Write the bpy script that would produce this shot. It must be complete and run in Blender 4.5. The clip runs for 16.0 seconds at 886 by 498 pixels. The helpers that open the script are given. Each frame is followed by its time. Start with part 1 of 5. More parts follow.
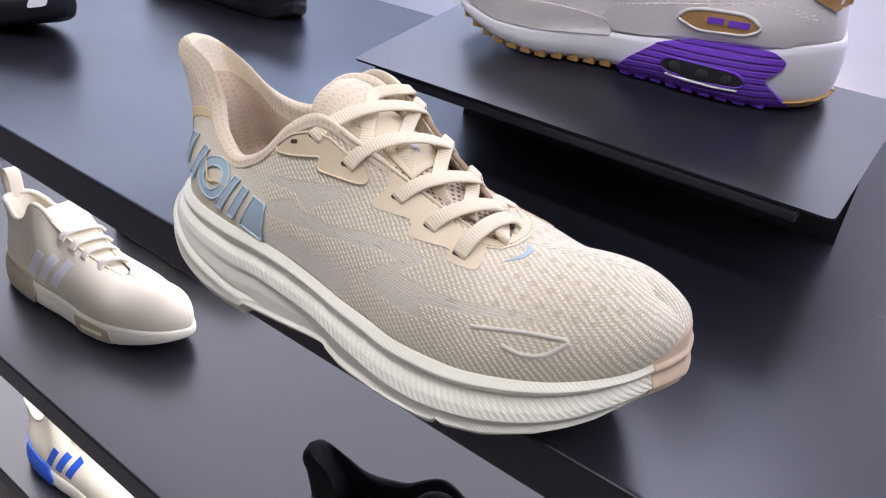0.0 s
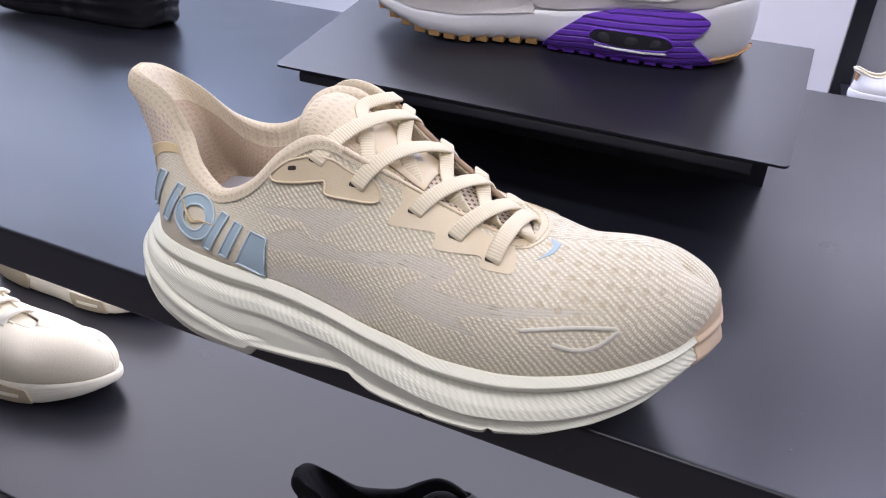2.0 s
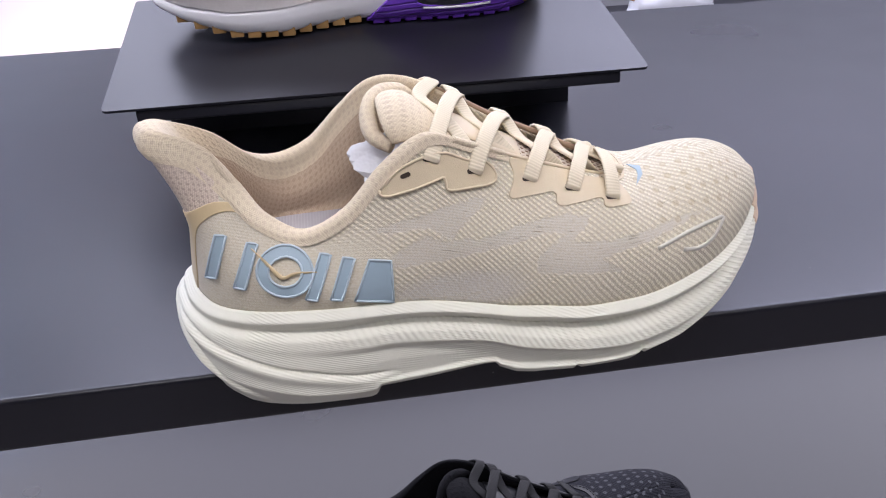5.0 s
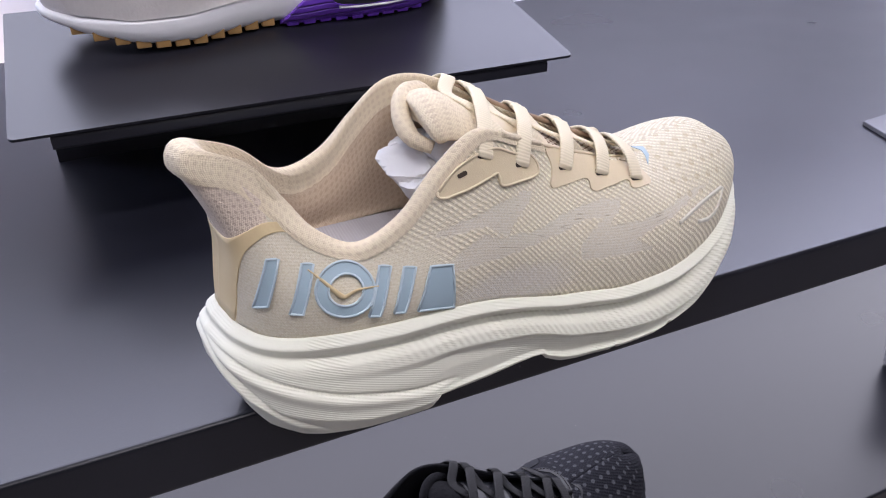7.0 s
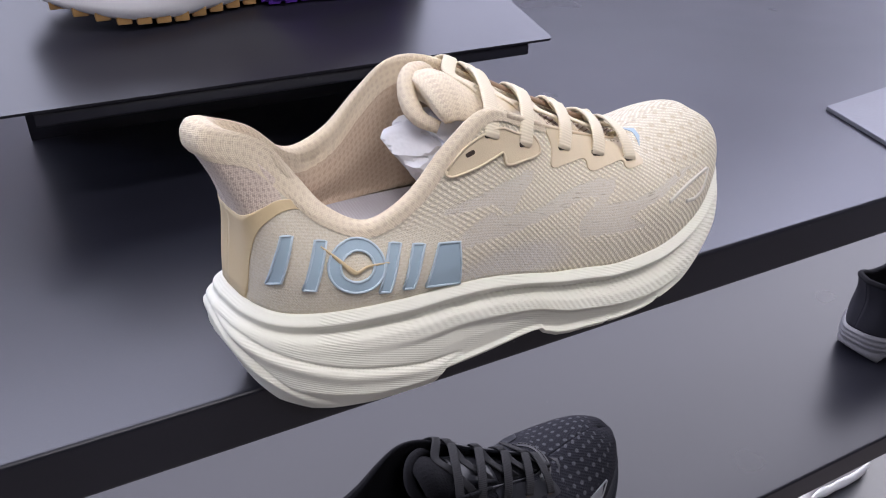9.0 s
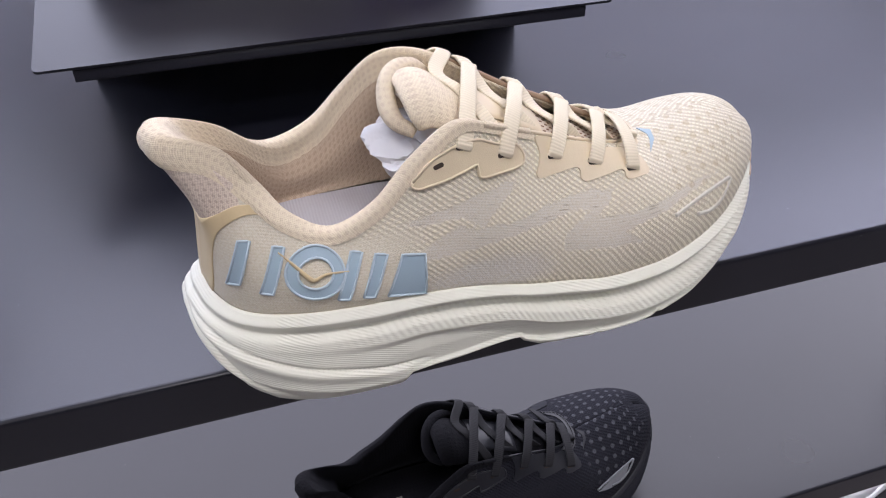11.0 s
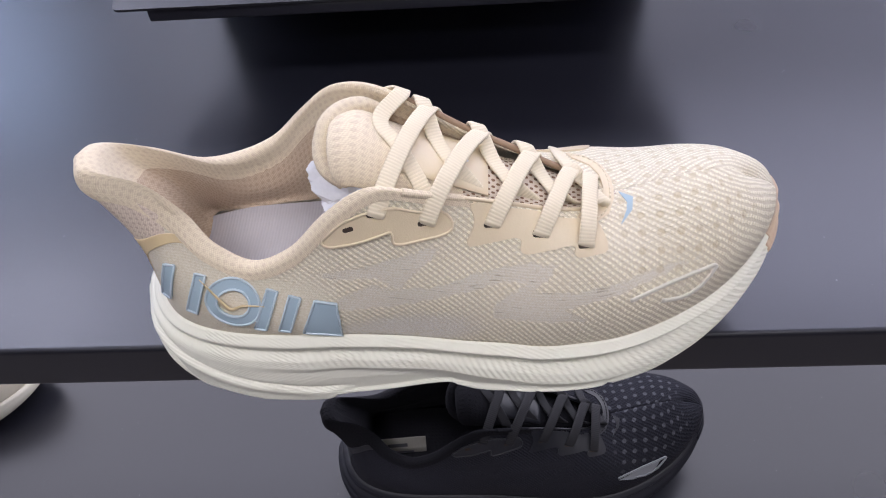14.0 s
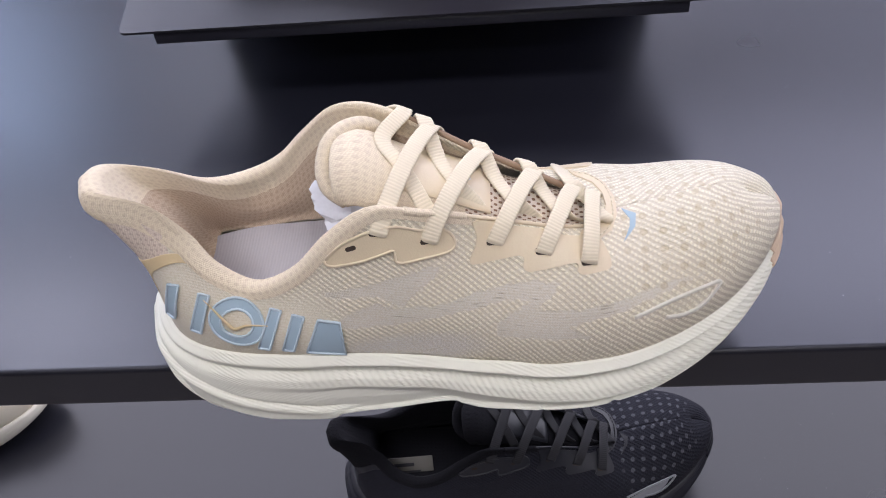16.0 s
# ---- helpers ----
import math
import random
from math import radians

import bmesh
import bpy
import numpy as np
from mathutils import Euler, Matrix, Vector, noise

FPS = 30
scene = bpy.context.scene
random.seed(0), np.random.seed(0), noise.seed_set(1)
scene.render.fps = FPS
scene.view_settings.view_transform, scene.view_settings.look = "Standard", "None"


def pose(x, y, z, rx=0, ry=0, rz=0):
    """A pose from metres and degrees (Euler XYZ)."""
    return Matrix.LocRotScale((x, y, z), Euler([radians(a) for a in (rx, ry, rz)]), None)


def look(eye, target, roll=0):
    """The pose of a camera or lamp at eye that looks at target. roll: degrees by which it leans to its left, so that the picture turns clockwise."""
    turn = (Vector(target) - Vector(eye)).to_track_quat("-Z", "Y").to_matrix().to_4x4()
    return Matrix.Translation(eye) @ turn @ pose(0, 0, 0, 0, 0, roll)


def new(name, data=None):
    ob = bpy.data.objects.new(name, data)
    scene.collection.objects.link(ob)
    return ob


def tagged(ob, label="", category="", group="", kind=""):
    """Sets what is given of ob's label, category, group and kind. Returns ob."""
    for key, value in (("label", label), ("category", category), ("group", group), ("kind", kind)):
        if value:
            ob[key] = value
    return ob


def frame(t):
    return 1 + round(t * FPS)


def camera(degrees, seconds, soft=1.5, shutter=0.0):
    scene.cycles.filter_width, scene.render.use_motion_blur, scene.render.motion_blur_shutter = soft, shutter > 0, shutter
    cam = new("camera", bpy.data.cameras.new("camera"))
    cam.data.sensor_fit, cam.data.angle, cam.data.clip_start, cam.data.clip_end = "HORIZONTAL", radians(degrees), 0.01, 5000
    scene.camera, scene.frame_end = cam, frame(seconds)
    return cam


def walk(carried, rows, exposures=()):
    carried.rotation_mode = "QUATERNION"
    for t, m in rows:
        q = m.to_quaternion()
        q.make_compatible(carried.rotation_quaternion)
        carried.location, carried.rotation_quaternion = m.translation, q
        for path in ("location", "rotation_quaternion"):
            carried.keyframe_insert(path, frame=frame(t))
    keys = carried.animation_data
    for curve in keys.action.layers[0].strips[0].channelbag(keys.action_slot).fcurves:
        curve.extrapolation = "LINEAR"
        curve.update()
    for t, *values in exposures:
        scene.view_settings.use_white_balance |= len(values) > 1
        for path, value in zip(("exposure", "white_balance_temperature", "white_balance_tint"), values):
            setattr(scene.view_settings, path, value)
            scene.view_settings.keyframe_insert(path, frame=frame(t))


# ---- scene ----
cam = camera(60.7, 16.0, soft=1.1)
PATH = [
    (0, (0.184, -0.25, 0.22), (-0.802, 1.237, -0.682), 8.6),
    (0.5, (0.181, -0.25, 0.218), (-0.78, 1.257, -0.678), 7.9),
    (1, (0.168, -0.252, 0.218), (-0.728, 1.287, -0.692), 7.2),
    (1.5, (0.149, -0.261, 0.219), (-0.66, 1.326, -0.692), 5.9),
    (2, (0.121, -0.272, 0.221), (-0.566, 1.367, -0.696), 4.6),
    (2.5, (0.088, -0.285, 0.222), (-0.454, 1.409, -0.693), 3.1),
    (3, (0.056, -0.295, 0.223), (-0.331, 1.44, -0.694), 1.7),
    (3.5, (0.025, -0.3, 0.221), (-0.193, 1.464, -0.696), 0.5),
    (4, (-0.009, -0.302, 0.217), (-0.064, 1.471, -0.706), -0.5),
    (4.5, (-0.046, -0.302, 0.213), (0.046, 1.468, -0.715), -1.7),
    (7, (-0.169, -0.264, 0.211), (0.518, 1.358, -0.736), -2.1),
    (7.5, (-0.179, -0.263, 0.207), (0.572, 1.328, -0.744), -1.2),
    (8, (-0.188, -0.262, 0.206), (0.601, 1.31, -0.746), -0.8),
    (8.5, (-0.193, -0.262, 0.209), (0.608, 1.295, -0.757), -0.3),
    (11, (-0.127, -0.259, 0.241), (0.336, 1.291, -0.935), -1.3),
    (11.5, (-0.094, -0.255, 0.254), (0.227, 1.271, -0.998), -1.3),
    (12, (-0.07, -0.25, 0.266), (0.13, 1.246, -1.046), -1.0),
    (12.5, (-0.049, -0.24, 0.279), (0.035, 1.217, -1.088), -1.7),
    (13, (-0.029, -0.227, 0.288), (-0.023, 1.19, -1.123), -2.3),
    (13.5, (-0.014, -0.221, 0.292), (-0.09, 1.17, -1.143), -4.2),
    (14, (-0.006, -0.219, 0.295), (-0.119, 1.158, -1.15), -5.2),
    (14.5, (-0.004, -0.218, 0.294), (-0.146, 1.159, -1.149), -6.1),
    (15, (-0.004, -0.216, 0.294), (-0.147, 1.159, -1.151), -6.5),
    (15.5, (-0.003, -0.217, 0.292), (-0.142, 1.176, -1.136), -6.5),
    (16, (-0.004, -0.219, 0.295), (-0.136, 1.192, -1.116), -6.1),
]
walk(cam, [(t, look(eye, target, roll)) for t, eye, target, roll in PATH], [(0.0, -0.10), (9.5, -0.08), (12.5, -0.20), (16.0, -0.22)])

# ---- world and lamps ----
world = bpy.data.worlds.new("shop_air")
scene.world = world
world.use_nodes = True
world.node_tree.nodes["Background"].inputs[0].default_value = (0.75, 0.8, 0.9, 1)
world.node_tree.nodes["Background"].inputs[1].default_value = 0.15


def area_lamp(x, y, z, sx, sy, watts, tint=(1.0, 0.963, 0.97), rx=0.0):
    d = bpy.data.lights.new("area_lamp", "AREA")
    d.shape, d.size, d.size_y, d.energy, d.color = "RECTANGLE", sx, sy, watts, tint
    ob = new("area_lamp", d)
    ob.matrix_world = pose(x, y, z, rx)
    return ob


# rows of ceiling panels over the aisle in front, and over the shop behind
COOL = (0.89, 0.885, 1.0)
for lx, ly, lw in ((-0.75, -0.80, 20.5), (0.75, -0.80, 20.5), (0.0, -2.0, 22)):
    area_lamp(lx, ly, 1.84, 0.9, 0.3, lw, (0.965, 0.929, 1.0))
area_lamp(2.4, 1.85, 1.84, 3.8, 1.3, 112, (0.74, 0.753, 1.0))
area_lamp(-0.45, 1.98, 1.84, 1.36, 1.44, 42, (0.76, 0.782, 1.0))
area_lamp(-1.65, 1.5, 1.84, 0.9, 0.6, 26, (0.76, 0.782, 1.0))
# this one is an added fill above the riser, lifting the upper surfaces
area_lamp(0.0, 0.45, 1.84, 0.9, 0.3, 4.5, COOL)
area_lamp(-1.55, 3.45, 1.84, 0.9, 0.9, 9, (0.72, 0.763, 1.0))
area_lamp(-3.0, 3.3, 1.84, 1.5, 0.9, 52, (0.50, 0.645, 1.0))
area_lamp(-3.9, 1.9, 1.84, 0.9, 3.2, 68, (0.64, 0.738, 1.0))
area_lamp(0.75, 4.65, 1.84, 1.1, 0.5, 13, (0.80, 0.792, 1.0))
area_lamp(2.5, 4.2, 1.84, 3.6, 1.2, 34, (0.74, 0.753, 1.0))


def floor_fill_spot(x, y, watts, degrees, target, tint):
    d = bpy.data.lights.new("floor_fill_spot", "SPOT")
    d.energy, d.spot_size, d.spot_blend, d.shadow_soft_size, d.color = watts, radians(degrees), 0.5, 0.05, tint
    ob = new("floor_fill_spot", d)
    ob.matrix_world = look((x, y, 1.80), target)
    return ob


# unseen pinkish spot, added to brighten and tint the floor behind
floor_fill_spot(-1.3, 3.4, 900, 80, (-1.5, 3.4, -0.98), (1.0, 0.763, 0.72))
# fill lamps added under the shelves to brighten the boards and shoes below
area_lamp(0.0, 0.45, -0.034, 3.2, 0.58, 25, (0.86, 0.846, 1.0))
area_lamp(0.0, 0.32, -0.359, 3.2, 0.46, 34, (0.93, 0.910, 1.0))


# ---- material helpers ----
class Nodes:
    """A thin writer for one material's node tree."""

    def __init__(self, name):
        self.m = bpy.data.materials.new(name)
        self.m.use_nodes = True
        self.t = self.m.node_tree
        self.p = self.t.nodes["Principled BSDF"]

    def put(self, socket, value):
        if isinstance(value, bpy.types.NodeSocket):
            self.t.links.new(value, socket)
        elif isinstance(value, (tuple, list)) and len(value) == 3 and socket.type == "RGBA":
            socket.default_value = (*value, 1)
        else:
            socket.default_value = value

    def node(self, kind, out=0, **inputs):
        n = self.t.nodes.new(kind)
        for k, v in inputs.items():
            self.put(n.inputs[k.replace("_", " ")], v)
        return n.outputs[out]

    def math(self, op, a, b=0.0, c=0.0):
        n = self.t.nodes.new("ShaderNodeMath")
        n.operation = op
        for s, v in zip(n.inputs, (a, b, c)):
            self.put(s, v)
        return n.outputs[0]

    def mix(self, f, a, b):
        n = self.t.nodes.new("ShaderNodeMix")
        n.data_type = "RGBA"
        self.put(n.inputs[0], f)
        self.put(n.inputs[6], a)
        self.put(n.inputs[7], b)
        return n.outputs[2]

    def ramp(self, f, lo, hi):
        n = self.t.nodes.new("ShaderNodeMapRange")
        n.interpolation_type = "SMOOTHSTEP"
        for s, v in zip(n.inputs, (f, lo, hi, 0.0, 1.0)):
            self.put(s, v)
        return n.outputs[0]

    def coords(self, which="Object"):
        n = self.t.nodes.new("ShaderNodeTexCoord")
        return n.outputs[which]

    def noise(self, scale, detail=3.0, vec=None, rough=0.55):
        return self.node("ShaderNodeTexNoise", 0, Vector=vec or self.coords(), Scale=scale, Detail=detail, Roughness=rough)

    def bump(self, height, strength, distance, normal=None):
        n = self.t.nodes.new("ShaderNodeBump")
        n.inputs["Strength"].default_value = strength
        n.inputs["Distance"].default_value = distance
        self.put(n.inputs["Height"], height)
        if normal:
            self.put(n.inputs["Normal"], normal)
        return n.outputs[0]

    def done(self, color, rough, normal=None, metal=0.0, **more):
        self.put(self.p.inputs["Base Color"], color)
        self.put(self.p.inputs["Roughness"], rough)
        self.put(self.p.inputs["Metallic"], metal)
        if normal:
            self.put(self.p.inputs["Normal"], normal)
        for k, v in more.items():
            self.put(self.p.inputs[k.replace("_", " ")], v)
        return self.m


def shade(c, k):
    return tuple(min(1.0, v * k) for v in c)


def plain(name, color, rough=0.6, var=0.12, coarse=25, fine=400, bump=0.3, depth=0.0004, metal=0.0, **more):
    """Paint, rubber, plastic or leather: two scales of mottling and a fine grain."""
    n = Nodes(name)
    big, small = n.noise(coarse), n.noise(fine, 2)
    col = n.mix(big, shade(color, 1 - var), shade(color, 1 + var))
    col = n.mix(n.math("MULTIPLY", small, 0.35), col, shade(color, 1 - 2 * var))
    r = n.math("ADD", rough - 0.06, n.math("MULTIPLY", big, 0.12))
    return n.done(col, r, n.bump(small, bump, depth), metal, **more)


def powder_coat(name, color, rough, gloss=0.5):
    """Black powder-coated sheet: a fine sparkle of grain, faint smears and dust."""
    n = Nodes(name)
    grain = n.noise(900, 2)
    smear = n.ramp(n.noise(6, 2), 0.2, 0.8)
    dust = n.t.nodes.new("ShaderNodeTexVoronoi")
    n.put(dust.inputs["Vector"], n.coords())
    dust.inputs["Scale"].default_value = 85.0
    speck = n.math("MULTIPLY", n.ramp(dust.outputs["Distance"], 0.055, 0.025), n.ramp(n.noise(19, 2), 0.50, 0.62))
    sparkle = n.ramp(n.noise(1500, 1), 0.66, 0.74)
    col = n.mix(smear, color, shade(color, 1.35))
    col = n.mix(n.math("MULTIPLY", speck, 0.30), col, (0.30, 0.30, 0.32))
    col = n.mix(n.math("MULTIPLY", sparkle, 0.05), col, (0.30, 0.30, 0.33))
    r = n.math("ADD", rough, n.math("MULTIPLY", smear, 0.04))
    return n.done(col, r, n.bump(grain, 0.06, 0.0004), 0.0, IOR=1.5, Specular_IOR_Level=gloss)


# flat fields in the raised knit, as outlines in x and z on the shoe's side
FLATS = [[(0.0896, 0.0772), (0.1127, 0.0825), (0.1241, 0.0847), (0.1359, 0.0858), (0.1411, 0.0835), (0.1319, 0.0775), (0.1240, 0.0715), (0.1156, 0.0778), (0.1011, 0.0771)],
         [(0.0980, 0.0662), (0.1143, 0.0744), (0.1223, 0.0712), (0.1376, 0.0694), (0.1543, 0.0711), (0.1742, 0.0724), (0.1875, 0.0706), (0.1770, 0.0617), (0.1953, 0.0603), (0.2108, 0.0612), (0.2469, 0.0635),
          (0.2271, 0.0597), (0.2103, 0.0571), (0.1887, 0.0540), (0.2003, 0.0469), (0.1610, 0.0508), (0.1624, 0.0581), (0.1748, 0.0649), (0.1725, 0.0665), (0.1616, 0.0660), (0.1493, 0.0649), (0.1325, 0.0637), (0.1139, 0.0633), (0.0999, 0.0622)]]


def beyond(pts, outline):
    """How far points lie outside an outline; negative inside."""
    a = np.array(outline)
    b = np.roll(a, -1, 0)
    e = b - a
    d = pts[:, None] - a
    k = np.clip((d * e).sum(2) / (e * e).sum(1), 0, 1)
    far = np.linalg.norm(d - e * k[..., None], axis=2).min(1)
    cross = (a[:, 1] > pts[:, None, 1]) != (b[:, 1] > pts[:, None, 1])
    at = e[:, 0] * (pts[:, None, 1] - a[:, 1]) / np.where(e[:, 1] == 0, 1e-9, e[:, 1]) + a[:, 0]
    inside = (cross & (pts[:, None, 0] < at)).sum(1) % 2 == 1
    return np.where(inside, -far, far)


def knit(name, base, light, dark, pale, raised=1.0, vents=None):
    """Engineered knit: slanting ropes of beads in raised fields, flat finely ribbed fields between, and small vents over the toes."""
    n = Nodes(name)
    uv = n.coords("UV")
    s = n.t.nodes.new("ShaderNodeSeparateXYZ")
    n.put(s.inputs[0], uv)
    u, v = s.outputs[0], s.outputs[1]
    o = n.t.nodes.new("ShaderNodeSeparateXYZ")
    n.put(o.inputs[0], n.coords())
    x, z = o.outputs[0], o.outputs[2]
    fld = n.t.nodes.new("ShaderNodeAttribute")
    fld.attribute_name = "field"
    wob = n.math("MULTIPLY", n.math("SUBTRACT", n.noise(260, 2), 0.5), 0.0034)
    mask = n.ramp(n.math("ADD", fld.outputs["Fac"], wob), -0.0004, 0.0008)
    # smoother knit round the heel and under the arch
    heel = n.math("MULTIPLY", n.ramp(x, 0.104, 0.088), n.ramp(z, 0.080, 0.070))
    heel = n.math("MAXIMUM", heel, n.ramp(x, 0.064, 0.050))
    ex, ez = n.math("DIVIDE", n.math("SUBTRACT", x, 0.124), 0.034), n.math("DIVIDE", n.math("SUBTRACT", z, 0.046), 0.012)
    arch = n.ramp(n.math("ADD", n.math("MULTIPLY", ex, ex), n.math("MULTIPLY", ez, ez)), 1.3, 0.2)
    calm = n.math("MAXIMUM", n.math("MULTIPLY", heel, 0.93), n.math("MULTIPLY", arch, 0.85))
    rise = n.math("MULTIPLY", mask, n.math("SUBTRACT", 1.0, calm))
    rise = n.math("MULTIPLY", rise, n.math("ADD", 0.75, n.math("MULTIPLY", n.ramp(n.noise(45, 2), 0.32, 0.62), 0.25)))
    jitter = n.math("ADD", n.math("MULTIPLY", n.math("SUBTRACT", n.noise(260, 1, uv), 0.5), 0.0012), n.math("MULTIPLY", n.math("SUBTRACT", n.noise(30, 2, uv), 0.5), 0.0060))
    uu = n.math("ADD", u, jitter)
    row = n.math("SINE", n.math("MULTIPLY", n.math("ADD", uu, n.math("MULTIPLY", v, 0.86)), 2 * math.pi / 0.0031))
    bead = n.math("SINE", n.math("MULTIPLY", n.math("SUBTRACT", v, n.math("MULTIPLY", uu, 0.62)), 2 * math.pi / 0.0024))
    rope = n.ramp(row, -0.55, 0.65)
    dots = n.math("MULTIPLY", rope, n.math("ADD", 0.35, n.math("MULTIPLY", n.ramp(bead, -0.9, 0.5), 0.65)))
    rib = n.math("SINE", n.math("MULTIPLY", n.math("ADD", v, n.math("MULTIPLY", u, 0.06)), 2 * math.pi / 0.0013))
    rib2 = n.math("SINE", n.math("MULTIPLY", uu, 2 * math.pi / 0.0011))
    fine = n.math("MULTIPLY", n.math("ADD", n.math("MULTIPLY", rib, n.math("ADD", 0.6, n.math("MULTIPLY", rib2, 0.4))), 1.0), 0.13)
    fibre = n.noise(1300, 3)
    vent = n.math("MULTIPLY", n.math("SINE", n.math("MULTIPLY", n.math("ADD", u, n.math("MULTIPLY", v, 0.5)), 2 * math.pi / 0.0125)), n.math("SINE", n.math("MULTIPLY", n.math("SUBTRACT", v, n.math("MULTIPLY", u, 0.4)), 2 * math.pi / 0.0115)))
    vent = n.math("MULTIPLY", n.ramp(vent, 0.45, 0.75), n.math("MULTIPLY", n.ramp(u, 0.222, 0.232), n.math("MULTIPLY", n.ramp(v, 0.022, 0.028), n.ramp(u, 0.298, 0.285))))
    lifted = n.math("MULTIPLY", dots, rise)
    h = n.math("ADD", n.math("MULTIPLY", n.math("ADD", lifted, n.math("MULTIPLY", rise, 0.30)), raised), fine)
    h = n.math("ADD", n.math("SUBTRACT", h, n.math("MULTIPLY", vent, 0.8)), n.math("MULTIPLY", fibre, 0.7))
    dash = n.noise(60, 2, n.node("ShaderNodeMapping", 0, Vector=uv, Scale=(1.2, 14.0, 1.0)))
    fleck = n.ramp(dash, 0.64, 0.69)
    col = n.mix(n.noise(22, 3), shade(base, 0.93), shade(base, 1.06))
    col = n.mix(n.math("MULTIPLY", arch, 0.7), col, pale)
    col = n.mix(n.math("MULTIPLY", n.math("SUBTRACT", 1.0, mask), 0.32), col, pale)
    col = n.mix(n.math("MULTIPLY", lifted, 0.9), col, light)
    gap = n.math("MULTIPLY", n.math("SUBTRACT", 1.0, rope), rise)
    col = n.mix(n.math("MULTIPLY", gap, 0.42), col, dark)
    col = n.mix(n.math("MULTIPLY", n.math("SUBTRACT", 1.0, n.math("MULTIPLY", fine, 3.8)), n.math("MULTIPLY", n.math("SUBTRACT", 1.0, rise), 0.34)), col, dark)
    col = n.mix(n.math("MULTIPLY", fleck, n.math("MULTIPLY", n.math("SUBTRACT", 1.0, mask), 0.7)), col, shade(dark, 0.45))
    col = n.mix(n.math("MULTIPLY", n.ramp(fibre, 0.40, 0.66), 0.46), col, dark)
    col = n.mix(n.math("MULTIPLY", vent, 0.8 if vents else 0.62), col, vents or dark)
    return n.done(col, 0.88, n.bump(h, 0.65, 0.0006), 0.0, Sheen_Weight=0.08 if base[0] > 0.1 else 0.0, Specular_IOR_Level=0.4 if base[0] > 0.1 else 0.2)


def sole_foam(name, color):
    """Moulded foam with fine slanting striations."""
    n = Nodes(name)
    o = n.t.nodes.new("ShaderNodeSeparateXYZ")
    n.put(o.inputs[0], n.coords())
    line = n.math("SINE", n.math("MULTIPLY", n.math("ADD", o.outputs[2], n.math("MULTIPLY", o.outputs[0], 0.34)), 2 * math.pi / 0.00105))
    line = n.math("MULTIPLY", line, n.ramp(n.noise(38, 2), 0.42, 0.60))
    big, small = n.noise(26, 3), n.noise(700, 2)
    col = n.mix(big, shade(color, 0.95), shade(color, 1.03))
    col = n.mix(n.math("MULTIPLY", n.ramp(n.noise(210, 3), 0.60, 0.72), 0.10), col, shade(color, 0.72))
    h = n.math("ADD", n.math("MULTIPLY", line, 0.5), n.math("MULTIPLY", small, 0.4))
    return n.done(col, n.math("ADD", 0.55, n.math("MULTIPLY", big, 0.12)), n.bump(h, 0.30, 0.0004))


def dotted_mesh(name, base, dot, size=0.0042, strength=0.35, cover=0.42):
    """Spacer mesh: a fine slanting stitch with staggered round dimples."""
    n = Nodes(name)
    s = n.t.nodes.new("ShaderNodeSeparateXYZ")
    n.put(s.inputs[0], n.coords("UV"))
    u = n.math("ADD", s.outputs[0], n.math("MULTIPLY", n.math("SUBTRACT", n.noise(160, 2), 0.5), 0.0018))
    v = s.outputs[1]
    k = 2 * math.pi / size
    a = n.math("SINE", n.math("MULTIPLY", n.math("ADD", u, v), k * 0.7071))
    b = n.math("SINE", n.math("MULTIPLY", n.math("SUBTRACT", u, v), k * 0.7071))
    d = n.math("MULTIPLY", n.ramp(n.math("MULTIPLY", a, b), 0.02, 0.75), n.math("ADD", 0.55, n.math("MULTIPLY", n.ramp(n.noise(55, 2), 0.3, 0.6), 0.45)))
    s1 = n.math("SINE", n.math("MULTIPLY", n.math("ADD", u, n.math("MULTIPLY", v, 0.6)), 2 * math.pi / 0.0013))
    s2 = n.math("SINE", n.math("MULTIPLY", n.math("SUBTRACT", v, n.math("MULTIPLY", u, 0.5)), 2 * math.pi / 0.0011))
    stitch = n.ramp(n.math("ADD", n.math("MULTIPLY", s1, s2), n.math("MULTIPLY", n.math("SUBTRACT", n.noise(1400, 2), 0.5), 2.4)), -0.8, 0.8)
    col = n.mix(n.noise(30, 3), shade(base, 0.93), shade(base, 1.06))
    col = n.mix(n.math("MULTIPLY", d, cover), col, dot)
    col = n.mix(n.math("MULTIPLY", stitch, 0.42), col, dot)
    h = n.math("ADD", n.math("MULTIPLY", d, -0.7 * cover / 0.42), n.math("MULTIPLY", stitch, -0.30))
    return n.done(col, 0.92, n.bump(h, strength, 0.0009), 0.0, Sheen_Weight=0.06 if base[0] > 0.1 else 0.0, Specular_IOR_Level=0.4 if base[0] > 0.1 else 0.2)


def webbing(name, base):
    """Flat woven lace with cross ribs along its length."""
    n = Nodes(name)
    s = n.t.nodes.new("ShaderNodeSeparateXYZ")
    n.put(s.inputs[0], n.coords("UV"))
    rib = n.math("SINE", n.math("MULTIPLY", s.outputs[0], 2 * math.pi / 0.00135))
    col = n.mix(n.ramp(rib, -0.9, 0.2), shade(base, 0.93), base)
    col = n.mix(n.math("MULTIPLY", n.noise(220, 2), 0.3), col, shade(base, 0.85))
    return n.done(col, 0.8, n.bump(n.math("ADD", rib, n.noise(1500, 1)), 0.24, 0.0003))


